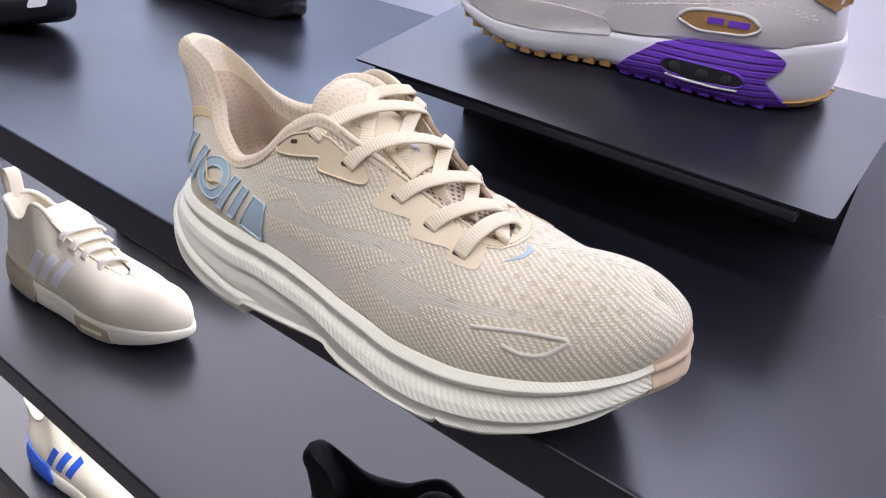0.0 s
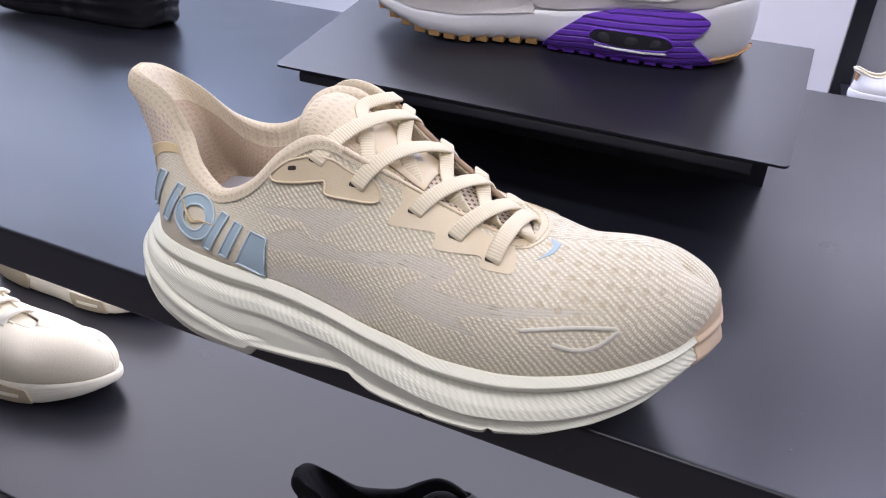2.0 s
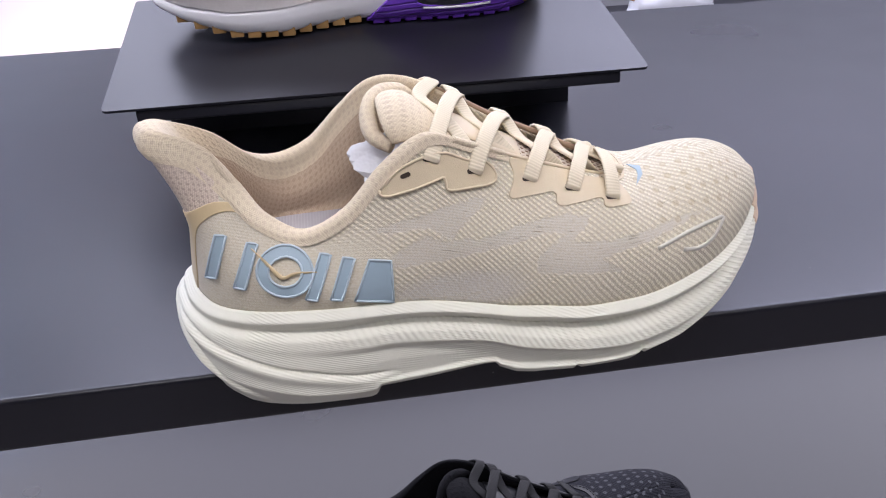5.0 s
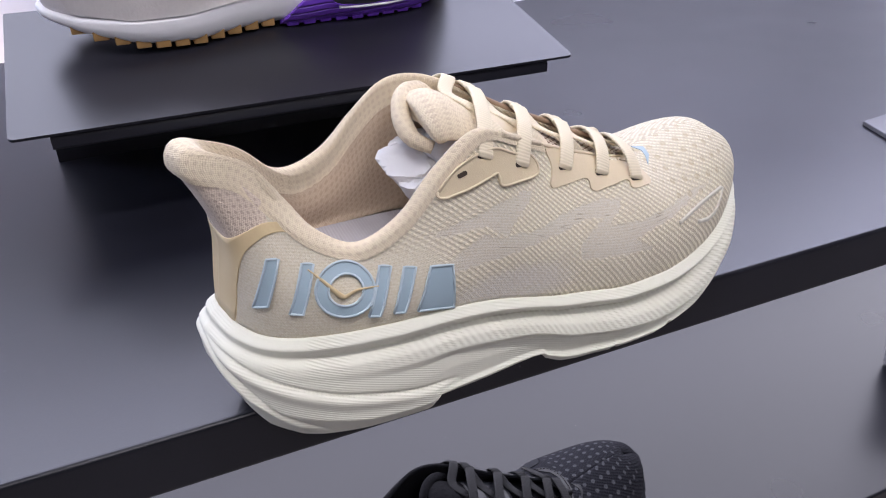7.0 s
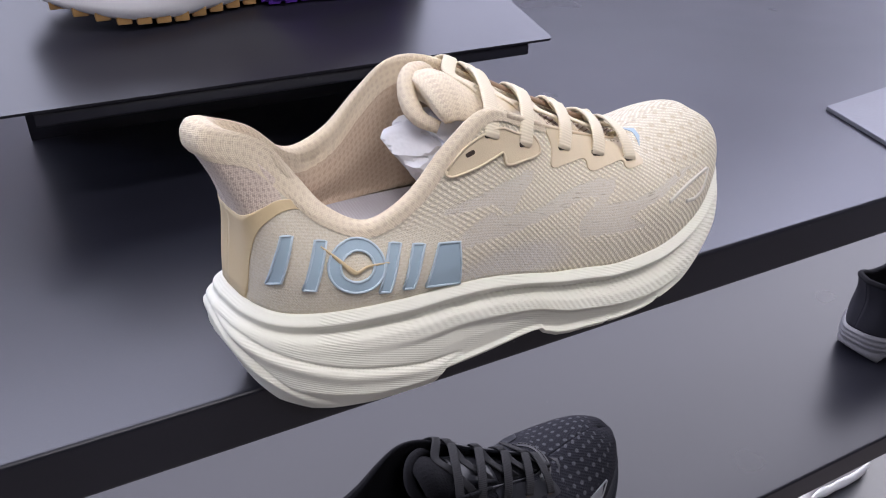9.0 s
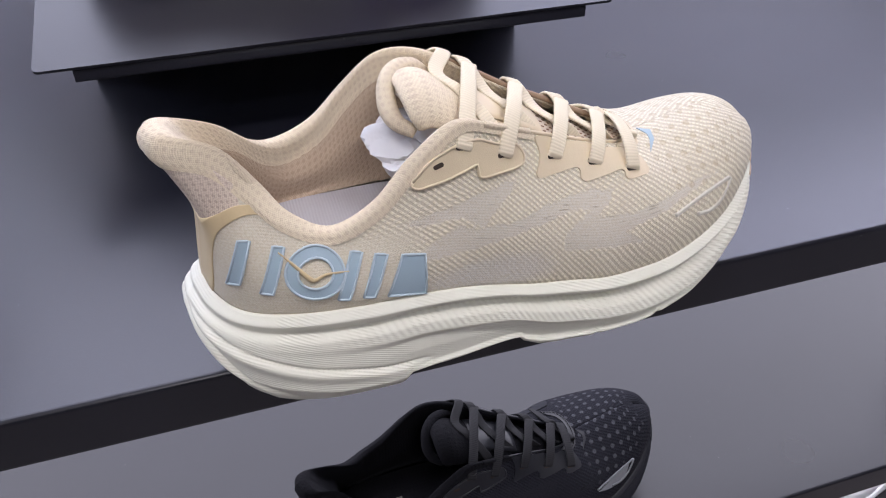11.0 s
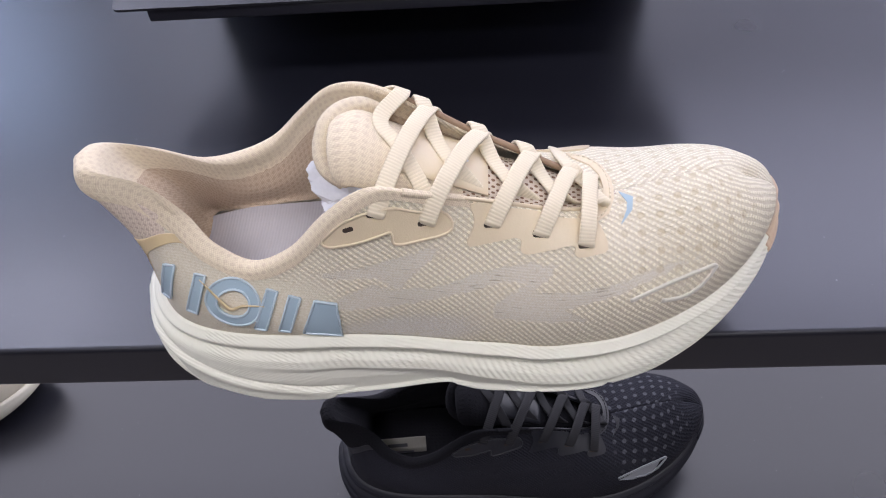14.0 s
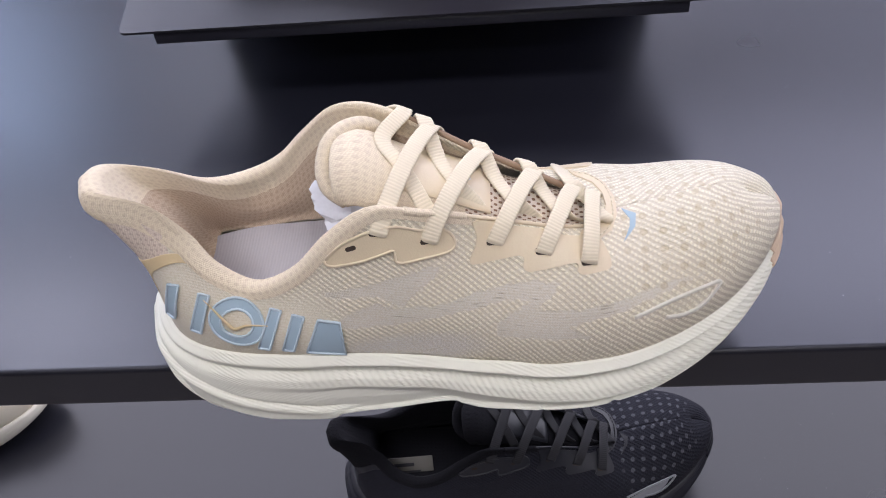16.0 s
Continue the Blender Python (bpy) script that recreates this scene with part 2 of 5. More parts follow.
def holed(name, base, hole):
    """Open mesh with dark staggered holes."""
    n = Nodes(name)
    s = n.t.nodes.new("ShaderNodeSeparateXYZ")
    n.put(s.inputs[0], n.coords("UV"))
    k = 2 * math.pi / 0.0042
    a = n.math("SINE", n.math("MULTIPLY", s.outputs[0], k))
    b = n.math("SINE", n.math("MULTIPLY", s.outputs[1], k))
    d = n.ramp(n.math("MULTIPLY", a, b), 0.25, 0.45)
    col = n.mix(d, n.mix(n.noise(60), shade(base, 0.92), base), hole)
    return n.done(col, 0.85, n.bump(n.math("MULTIPLY", d, -1.0), 0.7, 0.001))


# ---- materials ----
M = {
    "shelf": powder_coat("black_powder_coat", (0.0085, 0.0088, 0.013), 0.27),
    "riser": powder_coat("black_satin_coat", (0.013, 0.0128, 0.018), 0.30, 0.40),
    "knit": knit("beige_knit", (0.69, 0.645, 0.54), (0.93, 0.87, 0.68), (0.55, 0.463, 0.305), (0.70, 0.69, 0.675)),
    "collar": dotted_mesh("peach_fine_spacer_mesh", (0.775, 0.677, 0.503), (0.54, 0.43, 0.32), 0.0042, 0.32, 0.42),
    "tab": dotted_mesh("pale_perforated_mesh", (0.74, 0.63, 0.52), (0.42, 0.32, 0.26), 0.0034, 0.35, 0.50),
    # collar mesh with bolder brown dots; the shoe's inner shade is in its colour
    "lining": dotted_mesh("peach_spacer_mesh_shaded", (0.62, 0.495, 0.365), (0.36, 0.25, 0.17), 0.0044, 0.30, 0.40),
    "foam": sole_foam("offwhite_foam", (0.775, 0.767, 0.65)),
    "tan_film": plain("tan_film", (0.71, 0.60, 0.42), 0.42, 0.05, 40, 1200, 0.2, 0.0003),
    "tan_grain": plain("tan_woven_film", (0.68, 0.57, 0.39), 0.55, 0.05, 40, 1800, 0.3, 0.0004),
    "gold": plain("sand_gold_film", (0.68, 0.54, 0.32), 0.42, 0.05, 40, 900, 0.2, 0.0003),
    "lace": webbing("cream_webbing", (0.78, 0.69, 0.515)),
    "blue": plain("pale_blue_print", (0.36, 0.47, 0.54), 0.38, 0.05, 60, 1500, 0.2, 0.0002),
    "blue_edge": plain("pale_blue_welt", (0.50, 0.60, 0.66), 0.36, 0.04, 60, 1500, 0.15, 0.0002),
    "gum_peach": plain("peach_rubber", (0.65, 0.495, 0.345), 0.5, 0.06, 40, 600, 0.3, 0.0004),
    "reflective": plain("cream_piping", (0.70, 0.67, 0.58), 0.45, 0.03, 60, 900, 0.1, 0.0002),
    "insole": webbing("grey_insole", (0.46, 0.44, 0.46)),
    "tongue_mesh": holed("open_cream_mesh", (0.66, 0.57, 0.46), (0.22, 0.13, 0.08)),
    "brown_edge": plain("brown_eyestay_back", (0.33, 0.22, 0.14), 0.6, 0.15, 60, 900, 0.4, 0.0005),
    "paper": plain("white_tissue_paper", (0.70, 0.70, 0.72), 0.6, 0.05, 60, 170, 0.7, 0.0012),
    "hole": plain("dark_hole", (0.05, 0.035, 0.025), 0.9),
    "blk_knit": knit("black_knit", (0.019, 0.0195, 0.028), (0.018, 0.0185, 0.026), (0.005, 0.005, 0.007), (0.022, 0.022, 0.028), vents=(0.085, 0.088, 0.10)),
    "blk_soft": dotted_mesh("black_spacer_mesh", (0.007, 0.007, 0.010), (0.005, 0.005, 0.006)),
    "blk_foam": plain("black_foam", (0.010, 0.0105, 0.016), 0.55, 0.1, 30, 700, 0.25, 0.0004, Specular_IOR_Level=0.35),
    "blk_film": plain("black_film", (0.014, 0.015, 0.020), 0.4, 0.1),
    "blk_gloss": plain("black_glossy_rubber", (0.012, 0.0125, 0.016), 0.24, 0.1, 30, 500, 0.15, 0.0003),
    "blk_lace": webbing("black_webbing", (0.012, 0.012, 0.015)),
    "grey_print": plain("grey_reflective_print", (0.22, 0.23, 0.25), 0.35, 0.05),
    "white_knit": plain("white_soft_knit", (0.80, 0.73, 0.575), 0.85, 0.05, 30, 1400, 0.6, 0.0006),
    "white_lace": webbing("white_webbing", (0.80, 0.735, 0.63)),
    "cream_rubber": plain("cream_rubber", (0.80, 0.755, 0.63), 0.55, 0.05),
    "sand_rubber": plain("sand_rubber", (0.43, 0.37, 0.26), 0.55, 0.05),
    "white_rubber": plain("white_rubber", (0.87, 0.865, 0.90), 0.45, 0.03, 30, 600, 0.2, 0.0003),
    "leather": plain("pale_grey_leather", (0.82, 0.775, 0.775), 0.5, 0.06, 30, 500, 0.4, 0.0006),
    "suede": plain("warm_grey_suede", (0.78, 0.735, 0.73), 0.9, 0.12, 60, 500, 0.5, 0.0006),
    "purple": plain("violet_rubber", (0.19, 0.055, 0.62), 0.42, 0.06, 30, 600, 0.2, 0.0003),
    "purple_suede": plain("violet_suede", (0.16, 0.07, 0.40), 0.9, 0.1, 60, 500, 0.5, 0.0006),
    "gum": plain("gum_rubber", (0.50, 0.29, 0.11), 0.5, 0.08),
    "window": plain("smoky_clear_window", (0.035, 0.035, 0.045), 0.12, 0.2, 60, 200, 0.1, 0.0003, Coat_Weight=0.6),
    "royal": plain("royal_blue_plastic", (0.03, 0.12, 0.62), 0.4, 0.05),
    "wall": plain("painted_wall", (0.72, 0.71, 0.72), 0.8, 0.03, 3, 120, 0.2, 0.001),
    "wall_dark": plain("charcoal_wall", (0.10, 0.10, 0.11), 0.8, 0.05, 3, 120, 0.2, 0.001),
    "panel": plain("grey_back_panel", (0.36, 0.36, 0.38), 0.6, 0.05, 4, 150, 0.2, 0.0006),
    "tan_leather": plain("tan_leather", (0.42, 0.24, 0.13), 0.5, 0.08),
    "card": plain("grey_metal_card", (0.13, 0.13, 0.145), 0.35, 0.06),
    "cell": plain("dark_cushion_cell", (0.06, 0.06, 0.07), 0.2),
    "print": plain("pale_label_paper", (0.22, 0.21, 0.19), 0.7, 0.04),
    "ink": plain("dark_ink", (0.04, 0.04, 0.05), 0.7, 0.1),
}


def floor_tiles():
    n = Nodes("grey_terrazzo")
    v = n.t.nodes.new("ShaderNodeTexVoronoi")
    n.put(v.inputs["Vector"], n.coords())
    v.inputs["Scale"].default_value = 160.0
    chip = n.ramp(v.outputs["Distance"], 0.22, 0.30)
    col = n.mix(n.noise(2.5, 4), (0.15, 0.136, 0.135), (0.215, 0.196, 0.194))
    col = n.mix(n.math("MULTIPLY", n.math("SUBTRACT", 1.0, chip), 0.4), col, (0.40, 0.36, 0.36))
    return n.done(col, 0.3, n.bump(chip, 0.1, 0.0004))


M["floor"] = floor_tiles()


# ---- mesh helpers ----
def mesh_object(name, verts, faces, mats, uv=None, parent=None, label="", smooth=True, face_mat=None):
    me = bpy.data.meshes.new(name)
    me.from_pydata([tuple(map(float, p)) for p in verts], [], [tuple(map(int, f)) for f in faces])
    for m in (mats if isinstance(mats, (list, tuple)) else [mats]):
        me.materials.append(m)
    if uv is not None:
        layer = me.uv_layers.new(name="UVMap")
        idx = np.zeros(len(me.loops), dtype=np.int32)
        me.loops.foreach_get("vertex_index", idx)
        layer.data.foreach_set("uv", np.asarray(uv, float)[idx].astype(np.float32).ravel())
    if face_mat is not None:
        me.polygons.foreach_set("material_index", np.asarray(face_mat, dtype=np.int32))
    if smooth:
        me.polygons.foreach_set("use_smooth", [True] * len(me.polygons))
    me.update()
    ob = new(name, me)
    if parent:
        ob.parent = parent
    if label:
        tagged(ob, label)
    return ob


def part(name, bm, material, parent, label="", smooth=False):
    """Links a bmesh as one mesh object under a thing or a part."""
    me = bpy.data.meshes.new(name)
    bmesh.ops.recalc_face_normals(bm, faces=bm.faces)
    bm.to_mesh(me)
    bm.free()
    me.materials.append(material)
    if smooth:
        me.polygons.foreach_set("use_smooth", [True] * len(me.polygons))
    ob = new(name, me)
    ob.parent = parent
    if label:
        tagged(ob, label)
    return ob


def thing(name, label, category, m=None, group="", kind=""):
    ob = new(name)
    ob.empty_display_size = 0.05
    if m is not None:
        ob.matrix_world = m
    return tagged(ob, label, category, group, kind)


def grid_faces(nu, nv, wrap=False, flip=False):
    f = []
    for i in range(nu if wrap else nu - 1):
        a, b = i * nv, ((i + 1) % nu) * nv
        for j in range(nv - 1):
            q = (a + j, b + j, b + j + 1, a + j + 1)
            f.append(q[::-1] if flip else q)
    return f


def spline(table, s):
    """Catmull-Rom through the rows of a table; s runs from 0 to 1."""
    p = np.asarray(table, float)
    s = np.clip(np.atleast_1d(s), 0, 1) * (len(p) - 1)
    i = np.minimum(s.astype(int), len(p) - 2)
    t = (s - i)[:, None]
    q = np.vstack([2 * p[0] - p[1], p, 2 * p[-1] - p[-2]])
    a, b, c, d = q[i], q[i + 1], q[i + 2], q[i + 3]
    return 0.5 * (2 * b + (c - a) * t + (2 * a - 5 * b + 4 * c - d) * t ** 2 + (3 * b - a - 3 * c + d) * t ** 3)


def unit(a):
    return a / np.maximum(np.linalg.norm(a, axis=-1, keepdims=True), 1e-9)


def arc(p):
    return np.concatenate([[0], np.cumsum(np.linalg.norm(np.diff(p, axis=0), axis=1))])


def tube(name, path, radius, material, parent, label="", sides=10, flat=1.0, side=None, caps=True, uvscale=1.0):
    """A round or flat band along a path; side gives the direction of its width for a flat band."""
    p = np.asarray(path, float)
    r = np.broadcast_to(np.asarray(radius, float), (len(p),))
    t = unit(np.gradient(p, axis=0))
    ref = np.array([0, 0, 1.0]) if side is None else side
    ref = np.broadcast_to(np.asarray(ref, float), p.shape)
    w = unit(ref - t * (ref * t).sum(1, keepdims=True))
    h = np.cross(t, w)
    a = np.linspace(0, 2 * math.pi, sides, endpoint=False)
    ca, sa = np.cos(a), np.sin(a)
    if flat < 1:
        ca, sa = np.sign(ca) * np.abs(ca) ** 0.6, np.sign(sa) * np.abs(sa) ** 0.6
    v = p[:, None] + r[:, None, None] * (w[:, None] * ca[None, :, None] + h[:, None] * (flat * sa)[None, :, None])
    n = len(p)
    f = []
    for i in range(n - 1):
        for j in range(sides):
            k = (j + 1) % sides
            f.append((i * sides + j, i * sides + k, (i + 1) * sides + k, (i + 1) * sides + j))
    if caps:
        f.append(tuple(range(sides))[::-1])
        f.append(tuple((n - 1) * sides + j for j in range(sides)))
    al = arc(p)
    uv = np.stack([np.repeat(al, sides) * uvscale, (np.tile(a, n) * np.repeat(r, sides))], 1)
    return mesh_object(name, v.reshape(-1, 3), f, material, uv, parent, label)


def box(bm, x0, x1, y0, y1, z0, z1):
    r = bmesh.ops.create_cube(bm, size=1)
    for v in r["verts"]:
        v.co = Vector((x0 if v.co.x < 0 else x1, y0 if v.co.y < 0 else y1, z0 if v.co.z < 0 else z1))
    return r["verts"]


def bevel_all(bm, width, segments=2):
    bmesh.ops.bevel(bm, geom=bm.edges[:], offset=width, segments=segments, profile=0.5, affect="EDGES")


def folded(profile, x0, x1, name, material, parent, thick=0.0018, radius=0.0025, label=""):
    """Sheet metal: an open yz profile with rounded bends, drawn out along x, with thickness."""
    pts = [np.array(profile[0], float)]
    for a, b, c in zip(profile, profile[1:], profile[2:]):
        a, b, c = (np.array(q, float) for q in (a, b, c))
        u, w = unit(a - b), unit(c - b)
        for k in np.linspace(0, 1, 6):
            pts.append((1 - k) ** 2 * (b + u * radius) + 2 * k * (1 - k) * b + k * k * (b + w * radius))
    pts.append(np.array(profile[-1], float))
    pts = np.array(pts)
    t = unit(np.gradient(pts, axis=0))
    inner = pts + np.stack([-t[:, 1], t[:, 0]], 1) * thick
    ring = np.vstack([pts, inner[::-1]])
    n = len(ring)
    v = [(x0, *q) for q in ring] + [(x1, *q) for q in ring]
    f = [(i, (i + 1) % n, n + (i + 1) % n, n + i) for i in range(n)]
    m = len(pts)
    for o in (0, n):
        f += [(o + i, o + i + 1, o + n - 2 - i, o + n - 1 - i) for i in range(m - 1)]
    ob = mesh_object(name, v, f, material, None, parent, label, smooth=False)
    return ob


# ---- running shoe: heel at x = 0, toe towards +x, outer side at -y ----
# stations from the heel's back round one side to the toe: the sole joint, and the upper's edge above it
OUTER_JOINT = [
    (0.0136, -0.0039, 0.0509), (0.0178, -0.0180, 0.0496), (0.0256, -0.0283, 0.0476), (0.0373, -0.0351, 0.0471), (0.0534, -0.0393, 0.0469),
    (0.0748, -0.0410, 0.0465), (0.0943, -0.0411, 0.0465), (0.1139, -0.0408, 0.0451), (0.1316, -0.0394, 0.0410), (0.1485, -0.0387, 0.0367),
    (0.1656, -0.0387, 0.0343), (0.1820, -0.0393, 0.0321), (0.1995, -0.0377, 0.0316), (0.2150, -0.0353, 0.0321), (0.2317, -0.0306, 0.0346),
    (0.2485, -0.0230, 0.0376), (0.2632, -0.0137, 0.0419), (0.2757, -0.0022, 0.0468), (0.2830, 0.0087, 0.0523), (0.2867, 0.0193, 0.0564)]
OUTER_EDGE = [
    (0.0054, -0.0127, 0.1161), (0.0105, -0.0231, 0.1152), (0.0249, -0.0231, 0.1096), (0.0364, -0.0224, 0.0960), (0.0473, -0.0274, 0.0838),
    (0.0646, -0.0307, 0.0759), (0.0838, -0.0315, 0.0844), (0.1012, -0.0308, 0.1021), (0.1182, -0.0276, 0.1124), (0.1350, -0.0227, 0.1061),
    (0.1528, -0.0168, 0.0978), (0.1708, -0.0128, 0.0903), (0.1888, -0.0098, 0.0838), (0.2029, -0.0038, 0.0791), (0.2155, 0.0063, 0.0791),
    (0.2344, 0.0094, 0.0829), (0.2492, 0.0118, 0.0842), (0.2593, 0.0143, 0.0819), (0.2657, 0.0168, 0.0776), (0.2687, 0.0183, 0.0732)]
INNER_JOINT = [
    (0.0136, -0.0039, 0.0509), (0.0139, 0.0058, 0.0506), (0.0226, 0.0161, 0.0481), (0.0357, 0.0243, 0.0465), (0.0528, 0.0306, 0.0452),
    (0.0748, 0.0330, 0.0438), (0.0948, 0.0337, 0.0440), (0.1149, 0.0326, 0.0435), (0.1331, 0.0337, 0.0407), (0.1503, 0.0361, 0.0380),
    (0.1677, 0.0408, 0.0374), (0.1842, 0.0469, 0.0369), (0.2019, 0.0553, 0.0387), (0.2175, 0.0580, 0.0410), (0.2342, 0.0588, 0.0448),
    (0.2509, 0.0540, 0.0482), (0.2657, 0.0472, 0.0523), (0.2771, 0.0384, 0.0562), (0.2840, 0.0303, 0.0594), (0.2867, 0.0193, 0.0564)]
INNER_EDGE = [
    (0.0054, -0.0127, 0.1161), (0.0084, -0.0016, 0.1140), (0.0247, 0.0047, 0.1084), (0.0399, 0.0153, 0.0957), (0.0544, 0.0258, 0.0907),
    (0.0698, 0.0295, 0.0957), (0.0845, 0.0296, 0.1089), (0.0996, 0.0278, 0.1209), (0.1151, 0.0250, 0.1224), (0.1346, 0.0216, 0.1141),
    (0.1531, 0.0184, 0.1042), (0.1715, 0.0153, 0.0960), (0.1899, 0.0122, 0.0875), (0.2040, 0.0092, 0.0829), (0.2155, 0.0063, 0.0791),
    (0.2344, 0.0094, 0.0829), (0.2492, 0.0118, 0.0842), (0.2593, 0.0143, 0.0819), (0.2657, 0.0168, 0.0776), (0.2687, 0.0183, 0.0732)]
OUTER = np.hstack([OUTER_JOINT, OUTER_EDGE])
INNER = np.hstack([INNER_JOINT, INNER_EDGE])
COLLAR = 9 / 19        # where the padded collar ends
# seam between heel film and heel tab: station and share of height
TAB_S = [0, 0.5, 1.0, 1.5, 2.0, 2.6, 3.2, 3.8]
TAB_V = [0.600, 0.605, 0.628, 0.675, 0.745, 0.855, 0.955, 1.04]
CLIP_S = [0, 0.9, 1.1, 1.3, 1.6, 2.0, 2.5, 3.0, 3.8]
CLIP_V = [0.0, 0.0, 0.24, 0.42, 0.55, 0.645, 0.755, 0.855, 0.99]
VAMP = 12.6 / 19       # where the throat closes


def outward(g, n):
    """Turns normals away from the foot's axis."""
    axis = np.stack([np.clip(g[..., 0], 0.045, 0.235), np.zeros(g.shape[:2]), np.full(g.shape[:2], 0.045)], 2)
    d = ((g - axis) * n).sum(2, keepdims=True)
    return np.where(d < 0, -n, n)


class Upper:
    """The shoe's upper as two sheets, one a side, from the sole joint to the collar, throat or ridge."""

    def __init__(self, outer=OUTER, inner=INNER, nu=170, nv=44):
        self.nu, self.nv = nu, nv
        self.s = np.linspace(0, 1, nu)
        self.v = np.linspace(0, 1, nv)
        self.grid = [self.sheet(outer, -1), self.sheet(inner, 1)]
        self.soften()
        self.normal = []
        for g, sign in zip(self.grid, (1, -1)):
            n = np.cross(np.gradient(g, axis=0), np.gradient(g, axis=1))
            self.normal.append(outward(g, unit(n) * sign))

    def sheet(self, rows, side):
        t = spline(rows, self.s)
        b, e = t[:, :3], t[:, 3:]
        w = np.clip((self.s - (COLLAR + 0.02)) / (VAMP - COLLAR), 0, 1)
        w = (w * w * (3 - 2 * w))[:, None]
        h = np.maximum(e[:, 2:] - b[:, 2:], 0.004)
        tangent = unit(np.gradient(b[:, :2], axis=0))
        out = np.stack([-tangent[:, 1], tangent[:, 0]], 1) * side
        out[0] = (-1, 0)
        out[-1] = (1, 0)
        out = np.concatenate([out, np.zeros((len(b), 1))], 1)
        up = np.array([0, 0, 1.0])
        heel = np.exp(-(self.s / 0.115) ** 2)[:, None]
        p1 = b + up * h * (0.42 + 0.12 * w) + out * (0.003 + 0.002 * w) + heel * np.array([0.006, 0, 0.004])
        wall = e - (e - b) * 0.33 + out * 0.0025 - up * h * 0.06 + heel * np.array([0.017, 0, -0.010])
        flat = b - e
        flat[:, 2] *= 0.12
        crown = e + flat * 0.60
        p2 = wall * (1 - w) + crown * w
        k = self.v[None, :, None]
        return ((1 - k) ** 3 * b[:, None] + 3 * k * (1 - k) ** 2 * p1[:, None]
                + 3 * k * k * (1 - k) * p2[:, None] + k ** 3 * e[:, None])

    def soften(self, turns=110):
        """Rounds the ridge where the two sheets meet over the toes."""
        g = np.concatenate([self.grid[0], self.grid[1][:, ::-1][:, 1:]], 1)
        near = np.exp(-((np.arange(g.shape[1]) - (self.nv - 1)) / (0.30 * self.nv)) ** 2)
        w = near[None, :] * np.clip((self.s - VAMP - 0.03) / 0.08, 0, 1)[:, None]
        w[:, 0] = w[:, -1] = 0
        for _ in range(turns):
            lap = np.zeros_like(g)
            lap[1:-1, 1:-1] = 0.3 * (g[1:-1, :-2] + g[1:-1, 2:]) + 0.2 * (g[:-2, 1:-1] + g[2:, 1:-1]) - g[1:-1, 1:-1]
            g = g + 0.5 * w[..., None] * lap
        closed = self.s > VAMP + 0.03
        self.grid[0][closed] = g[closed][:, :self.nv]
        self.grid[1][closed] = g[closed][:, self.nv - 1:][:, ::-1]

    def place(self, pts, half, axes=(0, 2), lift=0.0):
        """Points given in two axes, laid on one side's sheet and lifted along its normal."""
        g, n = self.grid[half], self.normal[half]
        flat, norm = g.reshape(-1, 3), n.reshape(-1, 3)
        iu, iv = np.gradient(g, axis=0).reshape(-1, 3), np.gradient(g, axis=1).reshape(-1, 3)
        out = []
        for q in np.asarray(pts, float):
            d = flat[:, axes] - q
            i = int(np.argmin((d * d).sum(1)))
            a = np.stack([iu[i][list(axes)], iv[i][list(axes)]], 1)
            try:
                k = np.clip(np.linalg.solve(a, q - flat[i][list(axes)]), -1, 1)
            except np.linalg.LinAlgError:
                k = np.zeros(2)
            out.append(flat[i] + iu[i] * k[0] + iv[i] * k[1] + norm[i] * lift)
        return np.array(out)

    def edge(self, half, a, b, n, lift=0.0):
        """Points along the upper edge between two stations."""
        g = self.grid[half][:, -1]
        s = np.linspace(a, b, n)
        return np.stack([np.interp(s, self.s, g[:, k]) for k in range(3)], 1) + np.array([0, 0, lift])


def patch(up, half, outline, name, material, parent, label="", height=0.0008, axes=(0, 2), step=0.0035, holes=(), lift=0.0):
    """A thin piece cut to an outline and laid on the upper, with its own thickness."""
    bm = bmesh.new()

    def loop(pts):
        vs = [bm.verts.new((p[0], 0, p[1])) for p in pts]
        return [bm.edges.new((vs[i], vs[(i + 1) % len(vs)])) for i in range(len(vs))]

    edges = loop(outline)
    for h in holes:
        edges += loop(h)
    bmesh.ops.triangle_fill(bm, use_beauty=True, use_dissolve=False, edges=edges)
    xs = [p[0] for p in outline]
    zs = [p[1] for p in outline]
    for lo, hi, no in ((min(xs), max(xs), (1, 0, 0)), (min(zs), max(zs), (0, 0, 1))):
        for c in np.arange(lo + step, hi, step):
            bmesh.ops.bisect_plane(bm, geom=bm.verts[:] + bm.edges[:] + bm.faces[:], plane_co=Vector(no) * float(c), plane_no=no)
    bmesh.ops.recalc_face_normals(bm, faces=bm.faces)
    bm.verts.index_update()
    flat = [(v.co.x, v.co.z) for v in bm.verts]
    base = up.place(flat, half, axes, lift)
    top = up.place(flat, half, axes, lift + height)
    faces = [[v.index for v in f.verts] for f in bm.faces]
    rim = [(e.verts[0].index, e.verts[1].index) for e in bm.edges if len(e.link_faces) == 1]
    bm.free()
    n = len(flat)
    verts = np.vstack([top, base])
    allf = [tuple(f) for f in faces] + [(a, b, n + b, n + a) for a, b in rim]
    uv = np.vstack([np.array(flat)] * 2)
    ob = mesh_object(name, verts, allf, material, uv, parent, label)
    bm = bmesh.new()
    bm.from_mesh(ob.data)
    bmesh.ops.recalc_face_normals(bm, faces=bm.faces)
    bm.to_mesh(ob.data)
    bm.free()
    ob.data.set_sharp_from_angle(angle=radians(40))
    return ob


